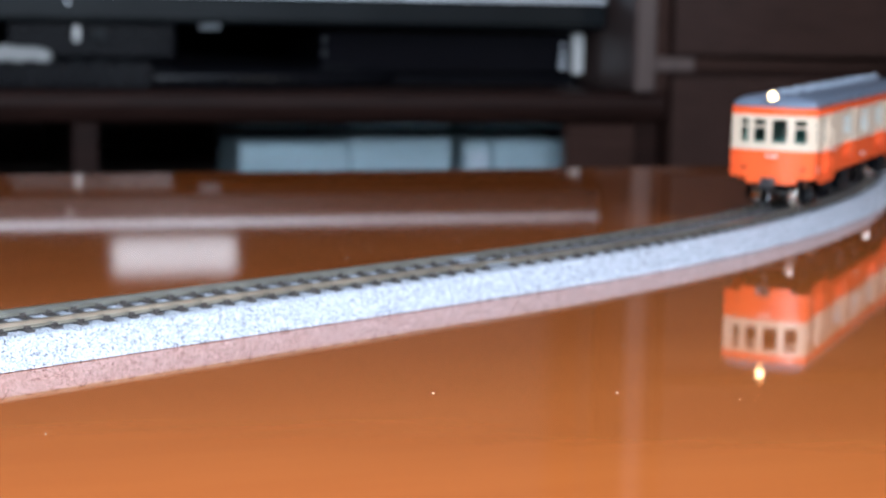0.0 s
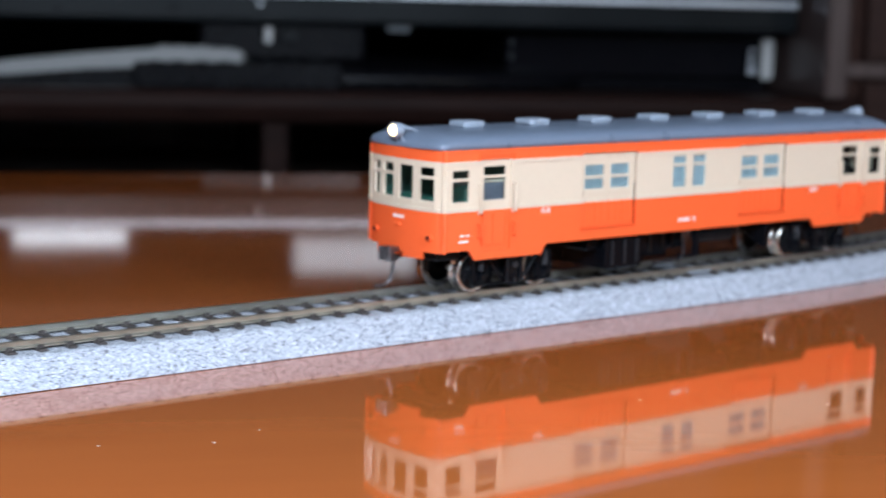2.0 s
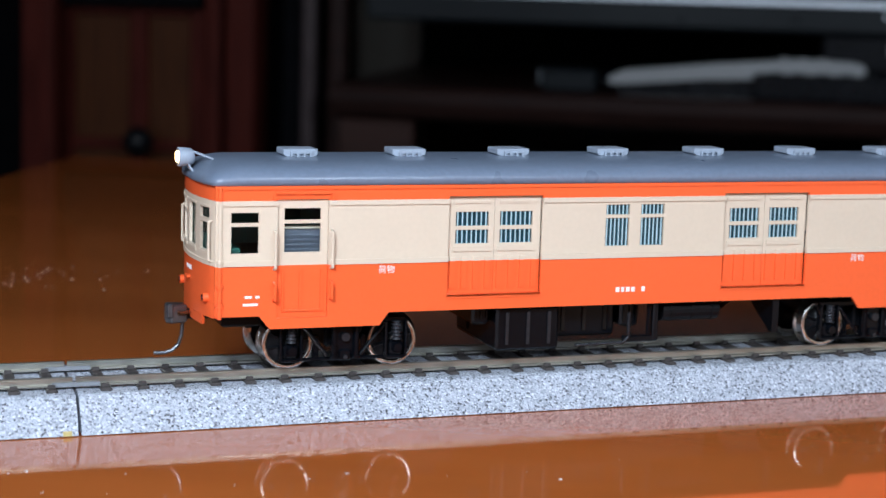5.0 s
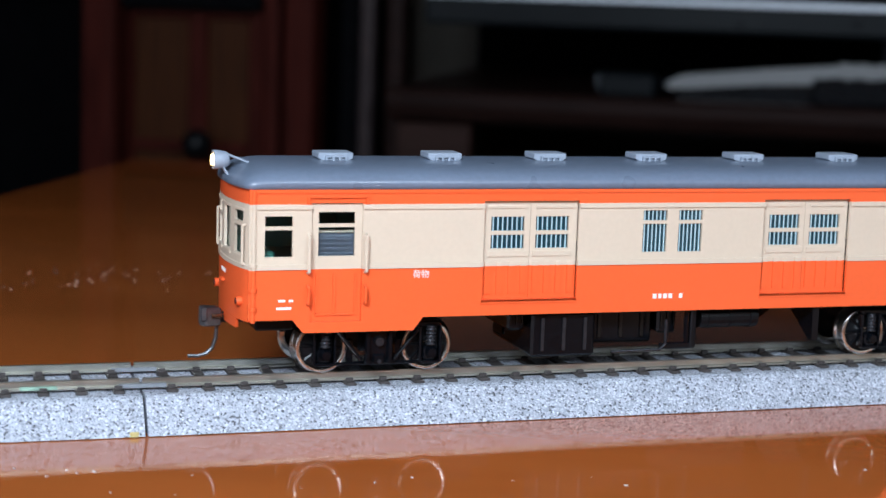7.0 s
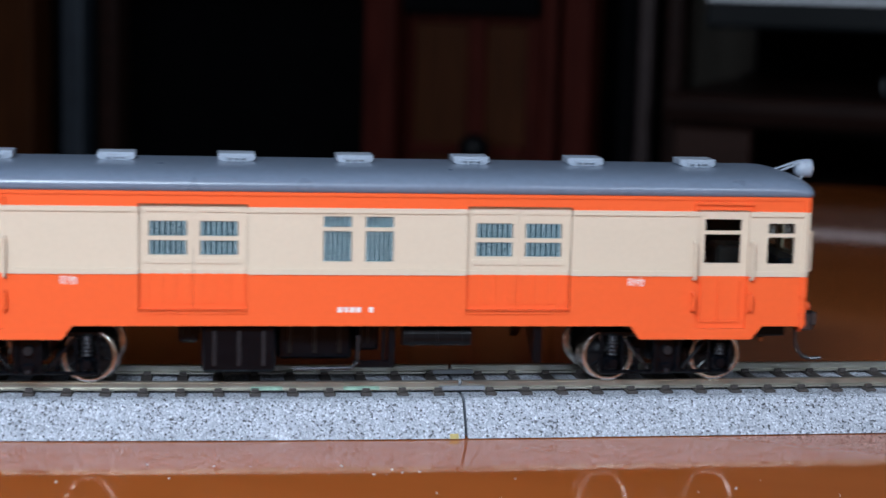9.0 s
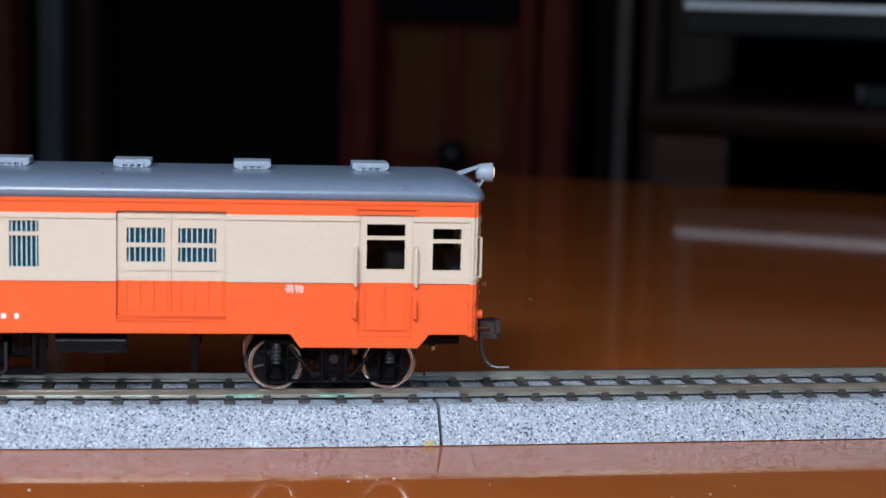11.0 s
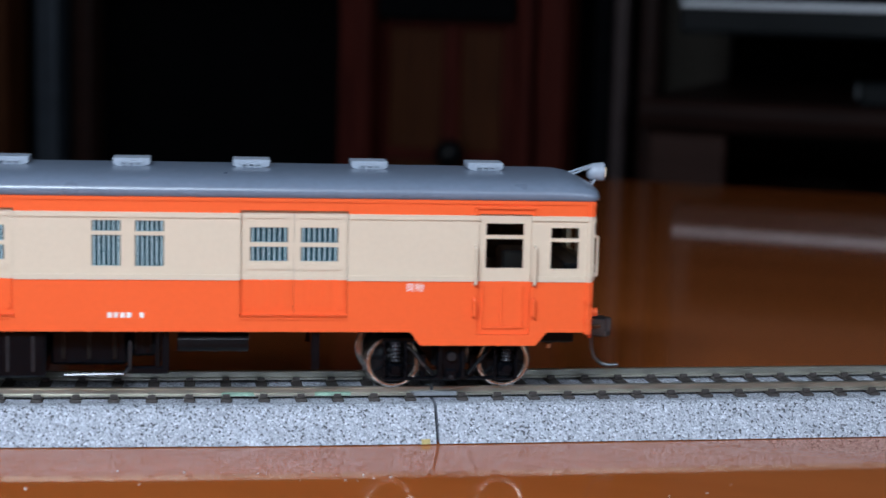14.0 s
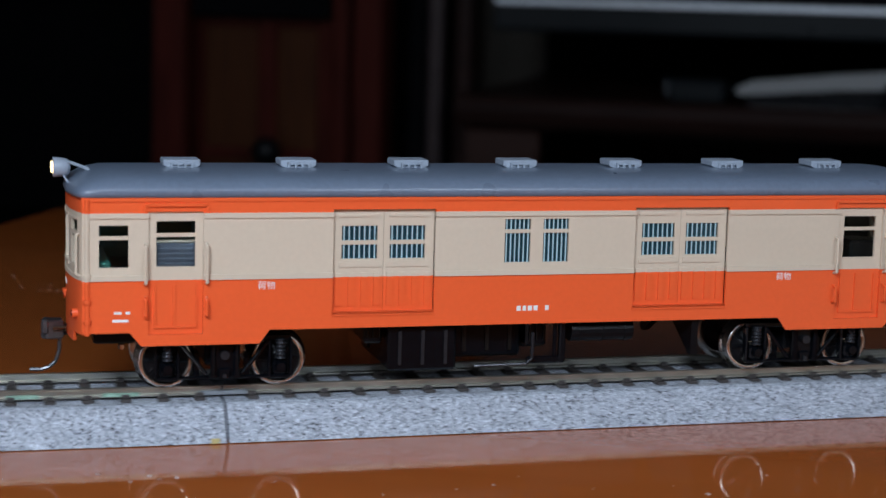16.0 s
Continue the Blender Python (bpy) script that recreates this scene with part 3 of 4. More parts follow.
def drawer_cabinet():
    t = root("drawer_cabinet", "tall brown veneered cabinet with bowed drawer fronts", "cabinet", ROOM @ Matrix.Translation((0, 0, FLOOR_Z)))
    m = Matrix.Translation((0, 0, -FLOOR_Z))
    part("case", box(bmesh.new(), 0.646, 1.42, 1.352, 1.80, FLOOR_Z, 1.05, 0.002), STAND_WOOD, t, m=m)
    part("post", box(bmesh.new(), 0.6105, 0.630, 1.338, 1.80, 0.0245, 1.05, 0.002), POST_WOOD, t, "greyish brown upright edge", m=m)
    part("filler", box(bmesh.new(), 0.6305, 0.6455, 1.352, 1.80, 0.0245, 1.05), DRAWER_WOOD, t, m=m)
    part("rail_edge", box(bmesh.new(), 0.632, 0.668, 1.345, 1.3515, 0.0425, 0.0545, 0.001), POST_WOOD, t, "pale rail end", m=m)
    part("rail", box(bmesh.new(), 0.6685, 1.418, 1.345, 1.3515, 0.0435, 0.0535, 0.001), DRAWER_WOOD, t, m=m)
    for z0, z1 in ((-0.30, -0.145), (-0.139, 0.0375), (0.0575, 0.235), (0.241, 0.42), (0.426, 0.61), (0.616, 0.80), (0.806, 1.03)):
        bm = bmesh.new()
        n = 16
        ring = []
        for i in range(n + 1):
            f = i / n
            ring.append((0.648 + 0.768 * f, 1.344 - 0.030 * (1 - (2 * f - 1) ** 2)))
        outline = ring + [(1.416, 1.3515), (0.648, 1.3515)]
        prism(bm, outline, z0, z1, axis="z")
        d = part("drawer", bm, DRAWER_WOOD, t, "bowed satin brown drawer front", m=m)
        part("handle", box(bmesh.new(), 0.98, 1.09, 1.298, 1.306, z0 + 0.06, z0 + 0.072, 0.002), STAND_WOOD, d)


def display_cabinet():
    t = root("display_cabinet", "dark mahogany cabinet with a panelled door between posts", "cabinet", ROOM @ Matrix.Translation((0, 0, FLOOR_Z)))
    m = Matrix.Translation((0, 0, -FLOOR_Z))
    z0, z1 = FLOOR_Z, 1.0
    # the open cabinet's darkness is coloured onto its back panel
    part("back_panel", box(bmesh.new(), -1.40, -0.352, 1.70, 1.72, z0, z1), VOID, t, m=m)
    part("top_board", box(bmesh.new(), -1.42, -0.35, 1.41, 1.72, z1, z1 + 0.025, 0.003), RED_WOOD, t, m=m)
    part("base_board", box(bmesh.new(), -1.40, -0.352, 1.44, 1.70, z0, z0 + 0.10), RED_WOOD, t, m=m)
    # the black one among these is a dark gap's shade made solid
    for a0, a1, b0, b1, mt, lab in (
        (-0.582, -0.5515, 1.415, 1.46, RED_WOOD, "reddish mahogany post"), (-0.4235, -0.4075, 1.437, 1.46, RED_WOOD, "reddish mahogany post"),
        (-0.398, -0.372, 1.415, 1.46, RED_WOOD, "reddish mahogany post"), (-0.352, -0.3315, 1.43, 1.46, VOID, "black strip filling the dark gap"),
        (-0.3305, -0.318, 1.41, 1.425, PALE_POST, "pale shiny upright"), (-0.892, -0.868, 1.415, 1.44, GREY_POST, "bluish grey upright"),
        (-0.851, -0.831, 1.415, 1.44, STAND_WOOD, "dark brown upright"), (-1.02, -0.952, 1.46, 1.50, DOOR_WOOD, "brown upright board"),
        (-0.312, -0.2965, 1.43, 1.45, STAND_WOOD, "brown upright strip")):
        bm = box(bmesh.new(), a0, a1, b0, b1, z0 + 0.1005 if b0 > 1.44 else z0, z1 - 0.0005, 0.0035, seg=2)
        part("post", bm, mt, t, lab, m=m)
    door = part("door", box(bmesh.new(), -0.551, -0.424, 1.452, 1.462, -0.27, 0.5, 0.001), DOOR_WOOD, t, "brown wooden door with two panels", m=m)
    for q in ((-0.494, -0.4765, -0.27, 0.5), (-0.4385, -0.4245, -0.27, 0.5), (-0.5505, -0.545, -0.27, 0.5)):
        part("stile", box(bmesh.new(), q[0], q[1], 1.446, 1.4515, q[2], q[3], 0.0015), RED_WOOD, door)
    for q in ((-0.0465, -0.0365), (0.072, 0.078), (-0.27, -0.25)):
        for a0, a1 in ((-0.5445, -0.4945), (-0.476, -0.439)):
            part("rail", box(bmesh.new(), a0, a1, 1.446, 1.4515, q[0], q[1], 0.001), RED_WOOD, door)
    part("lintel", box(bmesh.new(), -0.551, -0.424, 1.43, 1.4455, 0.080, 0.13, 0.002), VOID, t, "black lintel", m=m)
    bm = bmesh.new()
    g = bmesh.ops.create_uvsphere(bm, u_segments=20, v_segments=12, radius=0.0135)
    bmesh.ops.transform(bm, matrix=Matrix.Translation((-0.478, 1.424, -0.037)), verts=g["verts"])
    rod(bm, (-0.478, 1.424, -0.037), (-0.478, 1.446, -0.037), 0.005, 12)
    part("knob", bm, BLACK, door, "round black knob", smooth=True)
    # shelves in the dark open part, its shade put into their black
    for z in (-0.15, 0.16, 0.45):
        part("shelf", box(bmesh.new(), -1.395, -0.60, 1.50, 1.699, z, z + 0.012), VOID, t, "shelf coloured black for shade", m=m)


def dust():
    bm = bmesh.new()
    spots = [(-0.02, 0.575, 0.045, 0.022, 60), (-0.024, 0.346, 0.02, 0.004, 14), (0.40, 0.54, 0.06, 0.03, 8), (0.05, 0.335, 0.12, 0.008, 16), (0.33, 0.34, 0.1, 0.05, 5)]
    for x, y, sx, sy, n in spots:
        for _ in range(n):
            r = random.uniform(0.0001, 0.00034)
            g = bmesh.ops.create_icosphere(bm, subdivisions=1, radius=r)
            c = Vector((x + random.gauss(0, sx * 0.6), y + random.gauss(0, sy * 0.6), r * 0.35))
            for v in g["verts"]:
                v.co = Vector((v.co.x * random.uniform(0.7, 1.6), v.co.y, v.co.z * 0.4)) + c
    tagged(part("dust", bm, DUST), "pale specks of dust on the table", "dust", kind="stuff")

# ---- the railcar; its heights are above the rails ----
R0 = 0.0108
HALF, SIDE, THICK = 0.1012, 0.01755, 0.0007
SILL, SKIRT, WAIST, BAND, GUTTER, CREST = 0.0249 - R0, 0.0219 - R0, 0.0362 - R0, 0.0508 - R0, 0.0542 - R0, 0.0592 - R0


def nose(y):
    """How far the bowed end reaches at y."""
    f = min(1.0, abs(y) / SIDE)
    return HALF + 0.0024 * (1 - f ** 2) - 0.0009 * f ** 12


def side_colour(u, v):
    return 1 if WAIST < v < BAND else 0


def bars(parent, xs, y, z0, z1):
    """Thin upright bars before a window, one object each on one mesh."""
    bm = box(bmesh.new(), -0.00013, 0.00013, -0.00012, 0.00012, z0, z1)
    me = bpy.data.meshes.new("bar")
    bm.to_mesh(me)
    bm.free()
    me.materials.append(BAR_BLUE)
    for x in xs:
        ob = new("bar", me)
        ob.parent, ob.matrix_basis = parent, Matrix.Translation((x, y, 0))


def body_sides(t):
    z = lambda h: h - R0
    cab = (0.0915, 0.0977)
    mid = (0.0015, 0.0076)
    for sgn, name in ((-1, "near"), (1, "far")):
        holes, doors, bigs = [], [], []
        for e in (-1, 1):
            span = lambda p, q: (min(e * p, e * q), max(e * p, e * q))
            holes += [(*span(*cab), z(0.0459), z(0.0482)), (*span(*cab), z(0.0391), z(0.0451))]
            holes += [(*span(*mid), z(0.0466), z(0.0490)), (*span(*mid), z(0.0391), z(0.0458))]
            doors.append(span(0.0755, 0.0872))
            bigs.append(span(0.0238, 0.0470))
        holes += [(p, q, z(0.0243), z(0.0511)) for p, q in doors] + [(p, q, z(0.0285), z(0.0514)) for p, q in bigs]
        cuts = [-HALF + 0.0012, HALF - 0.0012]
        shape = lambda u, v, d: (u, sgn * (SIDE - d), v)
        holes += [(-HALF, -0.0887, SKIRT, SILL), (-0.0631, 0.0631, SKIRT, SILL), (0.0887, HALF, SKIRT, SILL)]
        bm = sheet(bmesh.new(), cuts, [SKIRT, SILL, WAIST, BAND, GUTTER], holes, THICK, shape, side_colour)
        wall = part("body_side", bm, [ORANGE, CREAM], t, "vermilion and cream painted body side")
        # slanted ends of the deeper skirt under the cab doors
        for e in (-1, 1):
            for pts in ([(0.0609, SILL), (0.0631, SKIRT), (0.0631, SILL)], [(0.0887, SKIRT), (0.0912, SILL), (0.0887, SILL)]):
                part("skirt_corner", prism(bmesh.new(), [(e * u, v) for u, v in pts], sgn * SIDE, sgn * (SIDE - THICK)), ORANGE, t)
        # raised belt rails, gutter and mouldings
        bm = bmesh.new()
        out = lambda d: sgn * (SIDE + d)

        def strip(u0, u1, v0, v1, h, mi):
            box(bm, u0, u1, min(out(-0.0001), out(h)), max(out(-0.0001), out(h)), v0, v1, 0, mi)

        edges = [-HALF + 0.0012, -0.0872, -0.0755, -0.0470, -0.0238, 0.0238, 0.0470, 0.0755, 0.0872, HALF - 0.0012]
        for u0, u1 in zip(edges[::2], edges[1::2]):
            strip(u0, u1, WAIST + 0.00005, WAIST + 0.0012, 0.0004, 1)
            strip(u0, u1, BAND - 0.0011, BAND - 0.00005, 0.0004, 1)
        strip(-HALF + 0.001, HALF - 0.001, GUTTER - 0.0009, GUTTER - 0.0001, 0.0003, 0)
        for p, q in doors:
            strip(p - 0.0007, q + 0.0007, z(0.0523), z(0.0529), 0.0006, 0)
            for u in (p - 0.0011, q + 0.0005):
                strip(u, u + 0.0006, z(0.0509), z(0.0525), 0.0006, 0)
        for e in (-1, 1):
            for v0, v1, mi in ((SILL, WAIST, 0), (WAIST + 0.0012, BAND - 0.0011, 1), (BAND, GUTTER - 0.0009, 0)):
                strip(min(e * 0.0999, e * 0.0995), max(e * 0.0999, e * 0.0995), v0, v1, 0.0002, mi)
        part("moulding", bm, [ORANGE, CREAM], t)
        # upright pipes at the corners with clamps
        for e in (-1, 1):
            x, y = e * (HALF - 0.0010), sgn * (SIDE + 0.0001)
            for v0, v1, mt in ((SILL - 0.0004, WAIST, ORANGE), (WAIST, BAND, CREAM), (BAND, GUTTER - 0.0004, ORANGE)):
                part("corner_pipe", rod(bmesh.new(), (x, y, v0), (x, y, v1), 0.00055, 10), mt, t)
            for v, mt in ((SILL + 0.0022, ORANGE), (SILL + 0.0065, ORANGE), (WAIST + 0.0007, CREAM)):
                part("pipe_clamp", rod(bmesh.new(), (x, y, v), (x, y, v + 0.0008), 0.0009, 10), mt, t)
        # window sashes and panes
        for e in (-1, 1):
            for (p, q), (v0, v1, v2, v3) in ((cab, (0.0391, 0.0451, 0.0459, 0.0482)), (mid, (0.0391, 0.0458, 0.0466, 0.0490))):
                u0, u1 = min(e * p, e * q), max(e * p, e * q)
                bm = box(bmesh.new(), u0 - 0.0004, u1 + 0.0004, min(sgn * (SIDE - 0.0011), sgn * (SIDE - THICK - 0.00005)), max(sgn * (SIDE - 0.0011), sgn * (SIDE - THICK - 0.00005)), z(v0) - 0.0004, z(v3) + 0.0004)
                w = part("window_pane", bm, GLASS if p > 0.05 else TEAL, wall, "clear cab window" if p > 0.05 else "teal barred window")
                if p > 0.05:
                    w.visible_shadow = False
                else:
                    for a, b in ((v0, v1), (v2, v3)):
                        bars(wall, [u0 + (u1 - u0) * (k + 0.5) / 6 for k in range(6)], sgn * (SIDE - 0.00052), z(a), z(b))
        # recessed double luggage doors
        for p, q in bigs:
            c = (p + q) / 2
            for u0, u1, w0, w1 in ((p + 0.00002, c - 0.00004, p + 0.0021, p + 0.0102), (c + 0.00004, q - 0.00002, q - 0.0102, q - 0.0021)):
                hs = [(w0, w1, z(0.0402), z(0.0434)), (w0, w1, z(0.0443), z(0.0476))]
                bm = sheet(bmesh.new(), [u0, u1], [z(0.0285), WAIST, z(0.05138)], hs, 0.0006, lambda u, v, d: (u, sgn * (SIDE - 0.0012 - d), v), lambda u, v: 1 if v > WAIST else 0)
                lo, hi = sgn * (SIDE - 0.00122), sgn * (SIDE - 0.0009)
                d = part("luggage_door", bm, [ORANGE, CREAM], t, "recessed sliding luggage door")
                for k in range(4):
                    g = u0 + (u1 - u0) * (k + 0.5) / 4
                    bm = sheet(bmesh.new(), [g - 0.0007, g + 0.0007], [z(0.0297), WAIST, WAIST + 0.0009], [], 0.0004, lambda u, v, w: (u, sgn * (SIDE - 0.00085 - w), v), lambda u, v: 1 if v > WAIST else 0)
                    part("door_rib", bm, [ORANGE, CREAM], d)
                for s0, s1, s2, s3 in ((u0 + 0.0012, u1 - 0.0012, 0.0496, 0.0502), (w0 - 0.0006, w1 + 0.0006, 0.0384, 0.0396)):
                    part("door_strip", box(bmesh.new(), s0, s1, min(lo, hi), max(lo, hi), z(s2), z(s3)), CREAM, d)
                bm = box(bmesh.new(), w0 - 0.0003, w1 + 0.0003, min(sgn * (SIDE - 0.0020), sgn * (SIDE - 0.00185)), max(sgn * (SIDE - 0.0020), sgn * (SIDE - 0.00185)), z(0.0399), z(0.0479))
                part("door_pane", bm, TEAL, d, "teal barred pane")
                for a, b in ((0.0402, 0.0434), (0.0443, 0.0476)):
                    bars(d, [w0 + (w1 - w0) * (k + 0.5) / 7 for k in range(7)], sgn * (SIDE - 0.00158), z(a), z(b))
            bm = bmesh.new()
            box(bm, p - 0.0002, q + 0.0002, min(sgn * SIDE, sgn * (SIDE - 0.0016)), max(sgn * SIDE, sgn * (SIDE - 0.0016)), z(0.0279), z(0.0285) - 0.00002)
            box(bm, p - 0.0002, q + 0.0002, min(sgn * (SIDE + 0.0003), sgn * (SIDE - 0.0002)), max(sgn * (SIDE + 0.0003), sgn * (SIDE - 0.0002)), z(0.0276), z(0.0280))
            part("door_sill", bm, ORANGE, t)
        # crew doors
        for p, q in doors:
            w0, w1 = p + 0.0017, q - 0.0017
            hs = [(w0, w1, z(0.0391), z(0.0456)), (w0, w1, z(0.0464), z(0.0490))]
            bm = sheet(bmesh.new(), [p + 0.00002, q - 0.00002], [z(0.02432), WAIST, z(0.05108)], hs, 0.0006, lambda u, v, d: (u, sgn * (SIDE - 0.0007 - d), v), lambda u, v: 1 if v > WAIST else 0)
            d = part("crew_door", bm, [ORANGE, CREAM], t, "narrow crew door")
            lo, hi = sgn * (SIDE - 0.00071), sgn * (SIDE - 0.0003)
            for u0, u1, v0, v1 in ((p + 0.0012, p + 0.0016, 0.0262, 0.0352), (q - 0.0016, q - 0.0012, 0.0262, 0.0352), (p + 0.0052, p + 0.0058, 0.0262, 0.0352), (p + 0.0012, q - 0.0012, 0.0257, 0.0261)):
                part("door_rib", box(bmesh.new(), u0, u1, min(lo, hi), max(lo, hi), z(v0), z(v1)), ORANGE, d)
            bm = box(bmesh.new(), w0 - 0.0003, w1 + 0.0003, min(sgn * (SIDE - 0.0013), sgn * (SIDE - 0.00125)), max(sgn * (SIDE - 0.0014), sgn * (SIDE - 0.00125)), z(0.0388), z(0.0493))
            part("door_pane", bm, GLASS, d).visible_shadow = False
            for u in (p - 0.0007, q + 0.0007):
                for v0, v1, mt in ((0.0355, 0.0441, CREAM), (0.0284, 0.0325, ORANGE)):
                    y0, y1 = sgn * SIDE, sgn * (SIDE + 0.0015)
                    bm = tube(bmesh.new(), [(u, y0, z(v0)), (u, y1, z(v0) + 0.0004), (u, y1, z(v1) - 0.0004), (u, y0, z(v1))], 0.00036, 6)
                    part("handrail", bm, mt, t)
        # lettering
        writing(t, sgn)


def words(text, size, parent, m, label):
    cu = bpy.data.curves.new("lettering", "FONT")
    cu.body, cu.size, cu.extrude, cu.align_x = text, size, size * 0.01, "CENTER"
    ob = bpy.data.objects.new("lettering", cu)
    scene.collection.objects.link(ob)
    bpy.context.view_layer.update()
    me = bpy.data.meshes.new_from_object(ob.evaluated_get(bpy.context.evaluated_depsgraph_get()))
    bpy.data.objects.remove(ob)
    me.materials.clear()
    me.materials.append(WHITE_PRINT)
    q = new("lettering", me)
    q.parent, q.matrix_basis = parent, m
    return tagged(q, label)


def writing(t, sgn):
    y = sgn * (SIDE + 0.00006)
    turn = Matrix.Rotation(radians(90), 4, "X") if sgn < 0 else Matrix.Rotation(radians(180), 4, "Z") @ Matrix.Rotation(radians(90), 4, "X")
    for x in (-0.0617, 0.0617):
        words("荷物", 0.0020, t, Matrix.Translation((x, y, 0.0341 - R0)) @ turn, "small white lettering")
    bm = bmesh.new()
    for k, w in enumerate((0.0010, 0.0008, 0.0010, 0.0010, 0.0, 0.0009)):
        if w:
            u = sgn * -1 * (-0.0038 + k * 0.00135)
            box(bm, u - w / 2, u + w / 2, min(y, y - sgn * 0.0001), max(y, y - sgn * 0.0001), 0.02795 - R0, 0.0291 - R0)
    part("number_bars", bm, WHITE_PRINT, t, "small white markings")
    bm = bmesh.new()
    for u, w, v in ((-0.0937, 0.0016, 0.0290), (-0.0916, 0.0010, 0.0290), (-0.0932, 0.0034, 0.0273)):
        u = u if sgn < 0 else -u
        box(bm, u - w / 2, u + w / 2, min(y, y - sgn * 0.0001), max(y, y - sgn * 0.0001), v - R0, v + 0.00055 - R0)
    part("marking_bars", bm, WHITE_PRINT, t, "small white markings")


def body_ends(t):
    z = lambda h: h - R0
    for e in (-1, 1):
        wins = [(-0.0144, -0.0103), (-0.0083, -0.0028), (-0.0001, 0.0061), (0.0092, 0.0143)]
        if e < 0:
            wins = [(-q, -p) for p, q in reversed(wins)]
        holes = []
        for p, q in wins:
            if 0.0055 < q - p:
                holes.append((p, q, z(0.0394), z(0.0490)))
                if q - p < 0.006:
                    holes = holes[:-1] + [(p, q, z(0.0394), z(0.0457)), (p, q, z(0.0466), z(0.0490))]
            else:
                holes += [(p, q, z(0.0394), z(0.0457)), (p, q, z(0.0466), z(0.0490))]
        place = lambda u, v, d: (e * (nose(u) - d), u * (1 - d / SIDE), v)
        us = [SIDE * k / 16 for k in range(-16, 17)]
        bm = sheet(bmesh.new(), us, [SILL - 0.0004, WAIST, BAND, GUTTER], holes, THICK, place, side_colour)
        # lower apron under the end
        sheet(bm, [SIDE * 0.62 * k / 10 for k in range(-10, 11)], [SILL - 0.0026, SILL - 0.00045], [], THICK, place)
        end = part("end_wall", bm, [ORANGE, CREAM], t, "bowed vermilion and cream cab end")
        for p, q in wins:
            bm = sheet(bmesh.new(), [p - 0.0003, (p + q) / 2, q + 0.0003], [z(0.0391), z(0.0493)], [], 0.0003, lambda u, v, d: (e * (nose(u) - THICK - 0.0002 - d), u * 0.96, v))
            part("window_pane", bm, GLASS, end, "cab front window").visible_shadow = False
            bm = bmesh.new()
            for a, b in ((z(0.0384), z(0.0392)), (z(0.0491), z(0.0496))):
                sheet(bm, [p - 0.0004, (p + q) / 2, q + 0.0004], [a, b], [], 0.0004, lambda u, v, d: (e * (nose(u) + 0.0002 - d), u, v))
            part("window_ledge", bm, CREAM, end)
        bm = sheet(bmesh.new(), us, [WAIST + 0.0001, WAIST + 0.0011], [], 0.0003, lambda u, v, d: (e * (nose(u) + 0.00022 - d), u * (1.01 - d), v))
        part("belt_rail", bm, CREAM, end)
        for y in (-0.0135, 0.0115):
            bm = bmesh.new()
            x = nose(y)
            rod(bm, (e * (x - 0.0003), y, z(0.0288)), (e * (x + 0.0010), y, z(0.0288)), 0.0010, 14)
            lamp = part("tail_lamp", bm, ORANGE, end, "round tail lamp")
            part("lens", rod(bmesh.new(), (e * (x + 0.00095), y, z(0.0288)), (e * (x + 0.00125), y, z(0.0288)), 0.0007, 12), RED_LENS, lamp)
        bm = bmesh.new()
        for k, w in enumerate((0.0009, 0.0007, 0.0010, 0.0010)):
            y = e * (-0.0018 + k * 0.0013)
            x = nose(y) + 0.0001
            box(bm, min(e * (x - 0.0001), e * x), max(e * (x - 0.0001), e * x), y - w / 2, y + w / 2, z(0.0334), z(0.0343))
        part("number_bars", bm, WHITE_PRINT, end, "small white markings")
        bm = box(bmesh.new(), min(e * (nose(0) - 0.0002), e * (nose(0) + 0.0008)), max(e * (nose(0) - 0.0002), e * (nose(0) + 0.0008)), -0.0014, 0.0014, z(0.0312), z(0.0319), 0.0002)
        part("step", bm, ORANGE, end)
        for y in (-0.0155, 0.0155):
            x = nose(y)
            bm = tube(bmesh.new(), [(e * x, y, z(0.0372)), (e * (x + 0.0008), y, z(0.0375)), (e * (x + 0.0008), y, z(0.0460)), (e * x, y, z(0.0463))], 0.0003, 6)
            part("handrail", bm, CREAM, end)
        # headlamp on the roof's end
        bm = bmesh.new()
        x, zz = 0.1048, z(0.0589)
        rings = lathe(bm, [(0.0, -0.0022), (0.0013, -0.0021), (0.0019, -0.0014), (0.0021, 0.0), (0.0022, 0.0012), (0.0022, 0.0016), (0.0018, 0.0016), (0.0017, 0.0009)], 24)
        bmesh.ops.transform(bm, matrix=Matrix.Translation((e * x, 0, zz)) @ Matrix.Rotation(-e * radians(90), 4, "Z"), verts=bm.verts)
        lamp = part("headlamp", bm, VENT_GREY, t, "grey round headlamp on wire brackets", smooth=True)
        part("lens", rod(bmesh.new(), (e * (x + 0.0004), 0, zz), (e * (x + 0.0020), 0, zz), 0.00168, 24, 0.0012), LAMP_ON if e < 0 else LAMP_DIM, lamp, "lit lens" if e < 0 else "pale lens")
        bm = bmesh.new()
        for y in (-0.0013, 0.0013):
            tube(bm, [(e * (x - 0.0012), y, zz + 0.0014), (e * (x - 0.0066), y * 1.6, z(0.0583))], 0.00025, 6)
            tube(bm, [(e * (x - 0.0006), y, zz - 0.0016), (e * (x - 0.0018), y * 1.4, z(0.0553))], 0.00025, 6)
        part("lamp_bracket", bm, VENT_GREY, lamp)


